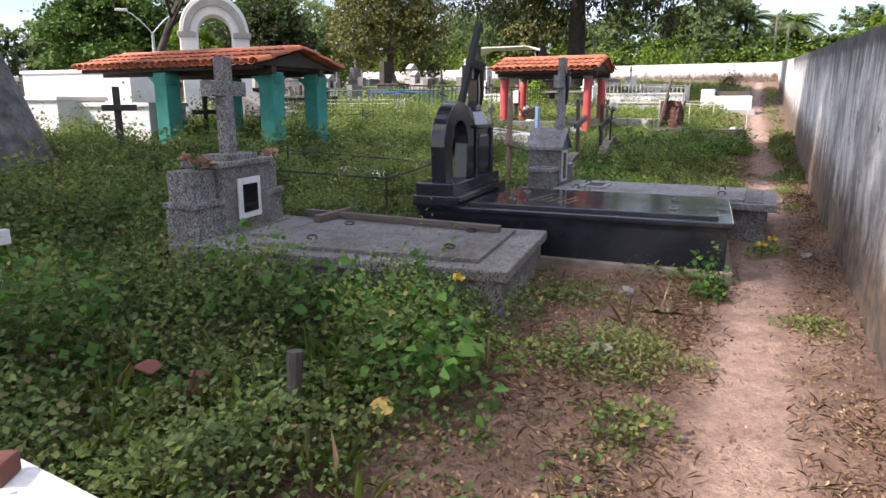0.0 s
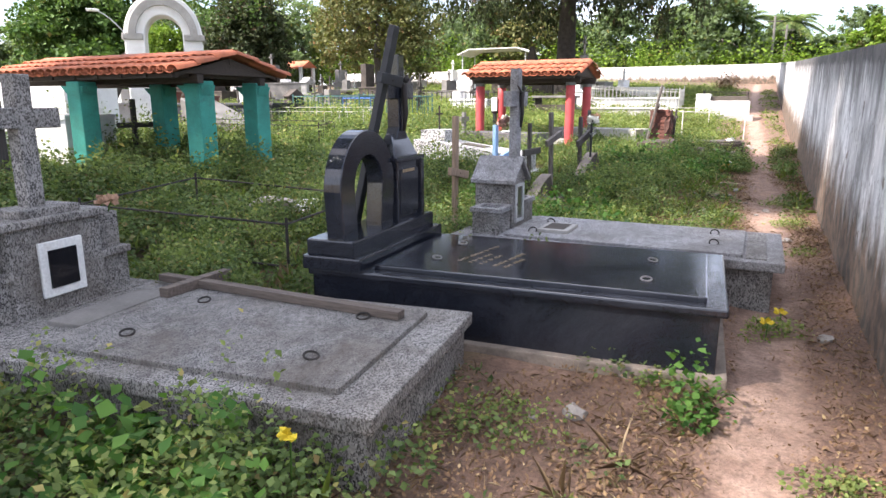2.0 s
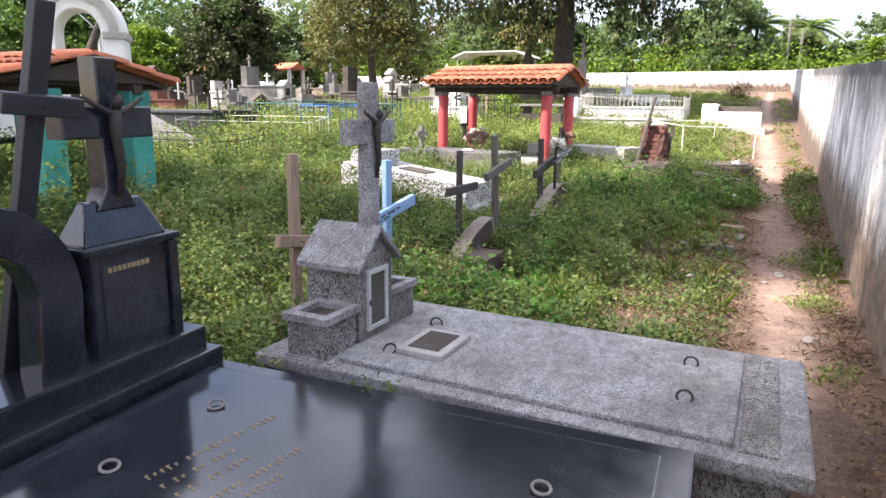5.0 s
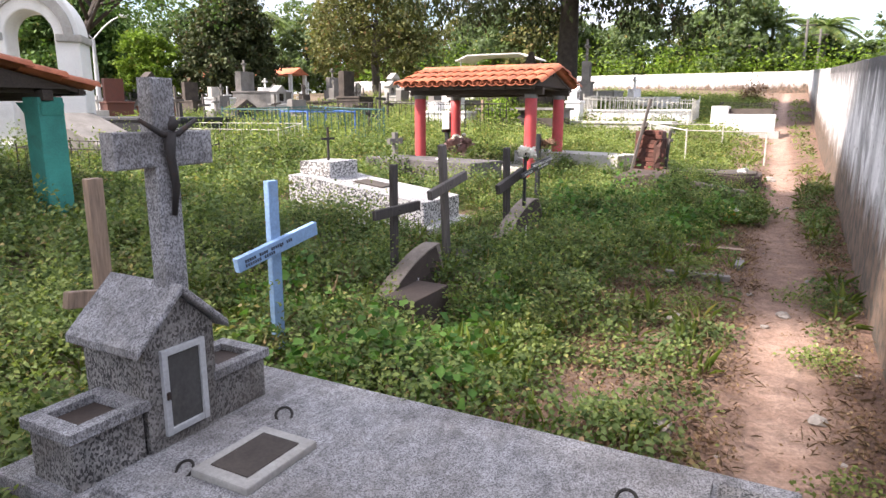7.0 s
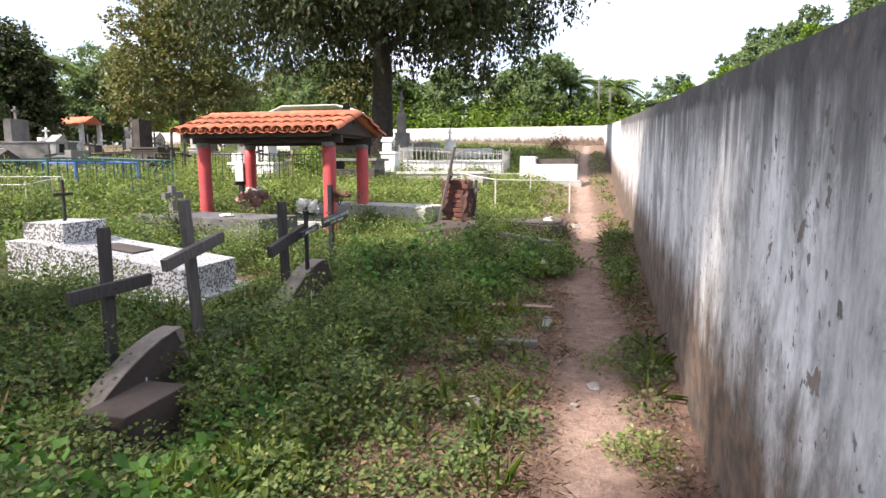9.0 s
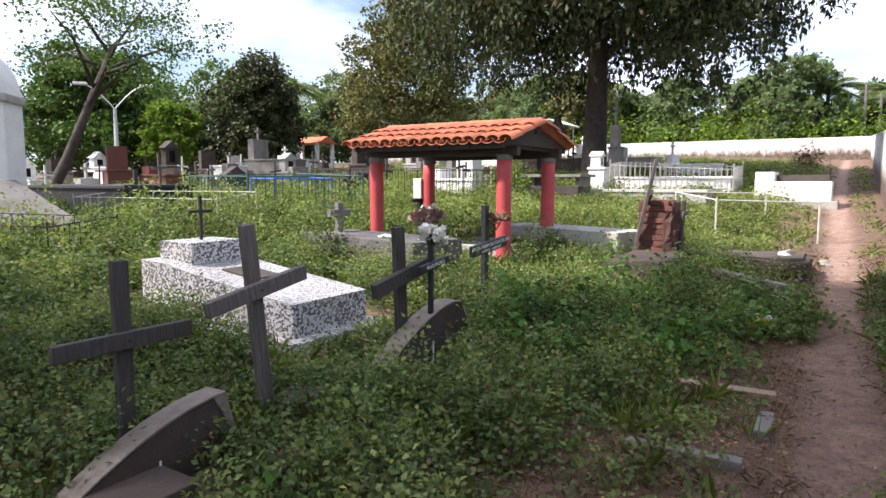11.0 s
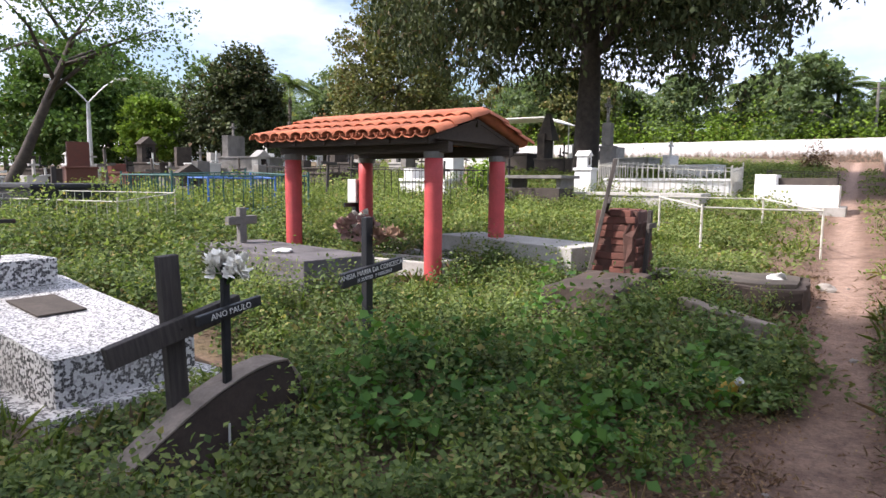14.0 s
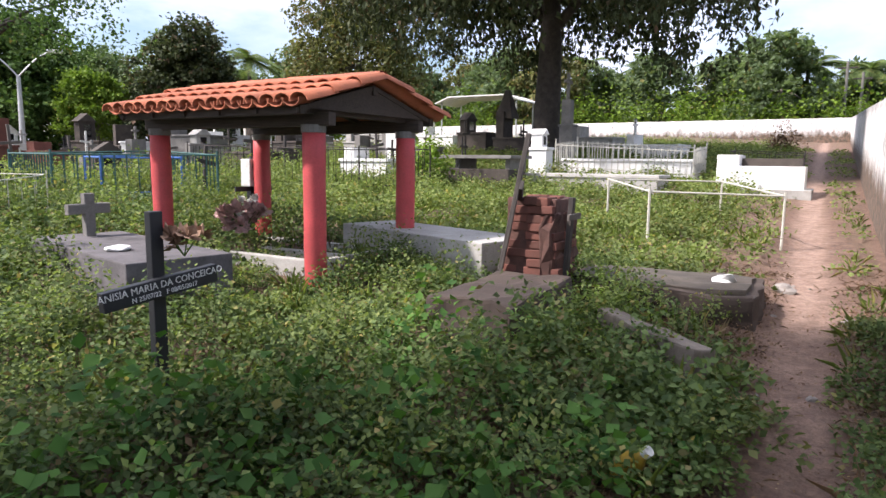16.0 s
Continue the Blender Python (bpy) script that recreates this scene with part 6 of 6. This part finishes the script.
for i, (x, y, h) in enumerate(((-5.0, 70.0, 6.6), (-2.5, 68.0, 5.4), (-15.0, 72.0, 6.0), (-20.5, 70.5, 6.8), (1.5, 72.0, 5.6), (-9.5, 74.0, 6.6))):
    palm("coconut_palm", "coconut palm standing before the woodland", x, y, h, 3.4, 18, seed=40 + i)
for i in range(46):
    f = i / 45
    x = -75 + 82 * f + RND.uniform(-2, 2)
    y = 70 + RND.uniform(-5, 14) - 26 * step(0.45, 0.0, f)
    h = RND.uniform(6.5, 10.0) - 2.4 * step(0.45, 0.7, f)
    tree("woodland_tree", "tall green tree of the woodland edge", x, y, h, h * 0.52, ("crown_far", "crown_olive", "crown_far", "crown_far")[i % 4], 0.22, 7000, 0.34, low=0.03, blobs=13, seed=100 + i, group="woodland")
for i in range(40):
    x, y = RND.uniform(6, 40), RND.uniform(35, 120)
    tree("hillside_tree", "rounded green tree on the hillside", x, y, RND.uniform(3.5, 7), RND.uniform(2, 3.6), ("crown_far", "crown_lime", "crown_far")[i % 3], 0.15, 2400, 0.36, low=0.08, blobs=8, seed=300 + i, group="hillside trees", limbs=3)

# ---- ground and what grows on it ----
build_ground()


def scatter(name, label, x0, x1, y0, y1, per_m2, plant_leaves, leaf, tall, spread, material, seed, want, narrow=1.0, tilt=0.35, z_low=0.25):
    """Plants over a stretch of the plan, each a dome of leaves."""
    rng = np.random.default_rng(seed)
    n = int((x1 - x0) * (y1 - y0) * per_m2)
    xs, ys, us = rng.uniform(x0, x1, n), rng.uniform(y0, y1, n), rng.random(n)
    P, S, W, T = [], [], [], []
    for x, y, u in zip(xs, ys, us):
        if u > want(x, y) or blocked(x, y, -0.02):
            continue
        g = ground_z(x, y)
        k = plant_leaves
        h = tall * (0.6 + 0.7 * rng.random()) * (0.9 + 1.0 * noise.noise((x * 0.8, y * 0.8, 6.0)) + 1.0 * noise.noise((x * 2.3, y * 2.3, 2.0)))
        h = max(0.05, h * (0.35 + 0.65 * want(x, y)))
        r = spread * np.sqrt(rng.random(k))
        a = rng.uniform(0, 6.283, k)
        up = h * (z_low + (1 - z_low) * rng.random(k) ** 0.6) * (1 - 0.45 * (r / spread) ** 2)
        P.append(np.stack((x + r * np.cos(a), y + r * np.sin(a), g + up), 1))
        S.append(leaf * rng.uniform(0.55, 1.3, k))
        W.append(a - 1.571 + rng.normal(0, 0.7, k))
        T.append(rng.normal(tilt - 0.38, 0.58, k))
    if not P:
        return None
    me = leaf_mesh(name, np.concatenate(P), np.concatenate(S), np.concatenate(W), np.concatenate(T), material, rng, narrow)
    return tagged(new(name, me), label, "weeds", kind="stuff")


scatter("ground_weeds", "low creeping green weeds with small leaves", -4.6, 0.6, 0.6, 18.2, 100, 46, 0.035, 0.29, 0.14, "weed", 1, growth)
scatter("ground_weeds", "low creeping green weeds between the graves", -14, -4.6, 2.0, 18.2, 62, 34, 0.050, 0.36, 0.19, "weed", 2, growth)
scatter("tall_weeds", "taller green weed clumps standing over the creepers", -6.5, 0.3, 0.8, 18.0, 20, 66, 0.035, 0.46, 0.16, "weed_sun", 14, growth, 0.8, 0.7)
scatter("tall_weeds", "taller green weed clumps between the graves", -14, -6.5, 3.0, 24.0, 6, 60, 0.062, 0.62, 0.24, "weed_sun", 15, growth, 0.8, 0.7)
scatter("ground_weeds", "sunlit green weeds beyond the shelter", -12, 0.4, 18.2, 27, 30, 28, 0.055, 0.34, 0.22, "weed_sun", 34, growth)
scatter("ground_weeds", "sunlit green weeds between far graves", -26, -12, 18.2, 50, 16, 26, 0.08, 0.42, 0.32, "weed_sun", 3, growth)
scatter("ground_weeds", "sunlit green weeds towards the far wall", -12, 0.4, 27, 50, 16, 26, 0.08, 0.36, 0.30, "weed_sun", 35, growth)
scatter("grass", "thin grass among the weeds", -12, 0.6, 0.6, 26, 14, 10, 0.17, 0.10, 0.06, "grass", 4, growth, 0.05, 1.35, 0.0)
scatter("fallen_leaves", "brown fallen leaves and twigs on the earth", -1.6, 0.66, 0.4, 18, 300, 6, 0.025, 0.014, 0.1, "litter", 5, lambda x, y: 0.75 if abs(x - glide(y, PATH_X)) > 0.24 else 0.05, 0.6, 0.35)


def spots(*centres):
    """Thick growth round some places of the plan."""
    def want(x, y):
        return max([0.0] + [1.0 - ((x - a) ** 2 + (y - b) ** 2) / (r * r) for a, b, r in centres])
    return want


scatter("bush", "dark green low bush beside the path", -1.7, 0.0, 14.2, 16.2, 190, 40, 0.046, 0.72, 0.15, "weed", 7, spots((-0.85, 15.15, 0.85)))
scatter("broad_weeds", "broad-leaved bright green weeds", -4.4, 0.2, 0.8, 16.5, 38, 16, 0.070, 0.50, 0.15, "weed_big", 8, spots((-1.2, 13.4, 0.7), (-2.2, 13.9, 0.6), (-0.9, 14.6, 0.6), (-3.2, 9.3, 0.6), (-1.7, 8.7, 0.6), (-1.9, 13.2, 0.7), (-1.3, 14.2, 0.6), (-1.75, 9.3, 0.6), (-2.3, 3.0, 0.8), (-1.5, 2.6, 0.7), (-2.4, 8.2, 0.5), (-1.8, 10.0, 0.5), (-2.9, 1.8, 0.7), (-1.9, 15.2, 0.6)))
scatter("weed_tuft", "leafy green weed tuft at the foot of the black tomb", -0.7, 0.2, 4.4, 5.2, 150, 34, 0.042, 0.36, 0.10, "weed_big", 33, spots((-0.24, 4.84, 0.18)))
scatter("weed_patch", "small green weed patches on the bare earth", -1.6, 0.5, 2.8, 13.5, 150, 34, 0.026, 0.12, 0.10, "weed_sun", 31, spots((-0.55, 3.45, 0.42), (-0.62, 8.70, 0.22), (-0.35, 5.05, 0.22), (-1.0, 4.35, 0.3), (0.42, 8.6, 0.25), (0.40, 10.2, 0.3), (0.42, 11.6, 0.35), (-0.55, 10.9, 0.3), (-0.75, 12.4, 0.25), (-1.1, 3.2, 0.25), (0.35, 4.4, 0.2), (0.12, 6.22, 0.22)))
scatter("shrub", "bright green young shrub beyond the shelter", -9.0, -7.0, 23.6, 25.6, 40, 40, 0.11, 1.35, 0.25, "crown_lime", 32, spots((-7.97, 24.64, 0.6)))
scatter("dry_weeds", "yellowing dry weeds round the ruined grave", -2.8, -0.3, 15.0, 17.6, 90, 20, 0.032, 0.26, 0.14, "crown_lime", 9, spots((-1.6, 15.3, 0.6), (-1.2, 16.2, 0.6), (-1.6, 17.0, 0.5)))
scatter("undergrowth", "dense green undergrowth beyond the far wall", -70, 6, 61, 70, 1.2, 70, 0.26, 3.3, 1.2, "crown_lime", 10, lambda x, y: 0.8)
scatter("dry_bush", "reddish dry bush near the far wall", -3.4, -1.0, 45.5, 48.5, 8, 60, 0.11, 1.2, 0.5, "litter", 13, spots((-2.2, 47.0, 1.0)))


def off_path(x, y):
    """Where litter gathers: beside the trodden line and in patches among the weeds."""
    away = abs(x - glide(y, PATH_X))
    return (0.12 + 0.75 * step(-0.1, 0.35, noise.noise((x * 1.5, y * 1.5, 14.0)))) * step(0.12, 0.36, away)


scatter("dead_stalks", "thin dry brown stalks among the weeds", -5.0, 0.5, 0.8, 18.0, 12, 6, 0.19, 0.05, 0.08, "dead", 21, lambda x, y: growth(x, y) * off_path(x, y), 0.035, 1.45, 0.0)
scatter("twigs", "dry twigs and straw strewn beside the path", -1.5, 0.66, 0.6, 20.0, 240, 6, 0.065, 0.014, 0.11, "dead", 22, off_path, 0.05, 0.38)
scatter("dry_leaves", "curled brown leaves caught among the weeds", -5.0, -0.6, 0.8, 17.0, 24, 6, 0.045, 0.22, 0.12, "litter", 23, lambda x, y: growth(x, y) * off_path(x, y), 0.6, 0.35)
for i in range(34):
    x, y, r = RND.uniform(-1.1, 0.6), RND.uniform(1.5, 19.0), RND.uniform(0.014, 0.035)
    if blocked(x, y, 0.05):
        continue
    ob = link_mesh("pebble", lump(r, 0.6, 1, 0.5, i * 2.3), "stone")
    ob.matrix_world = pose(x, y, ground_z(x, y) + r * 0.2, 0, 0, i * 47)
    tagged(ob, "small pale pebble on the trodden earth", "pebble", "pebbles")
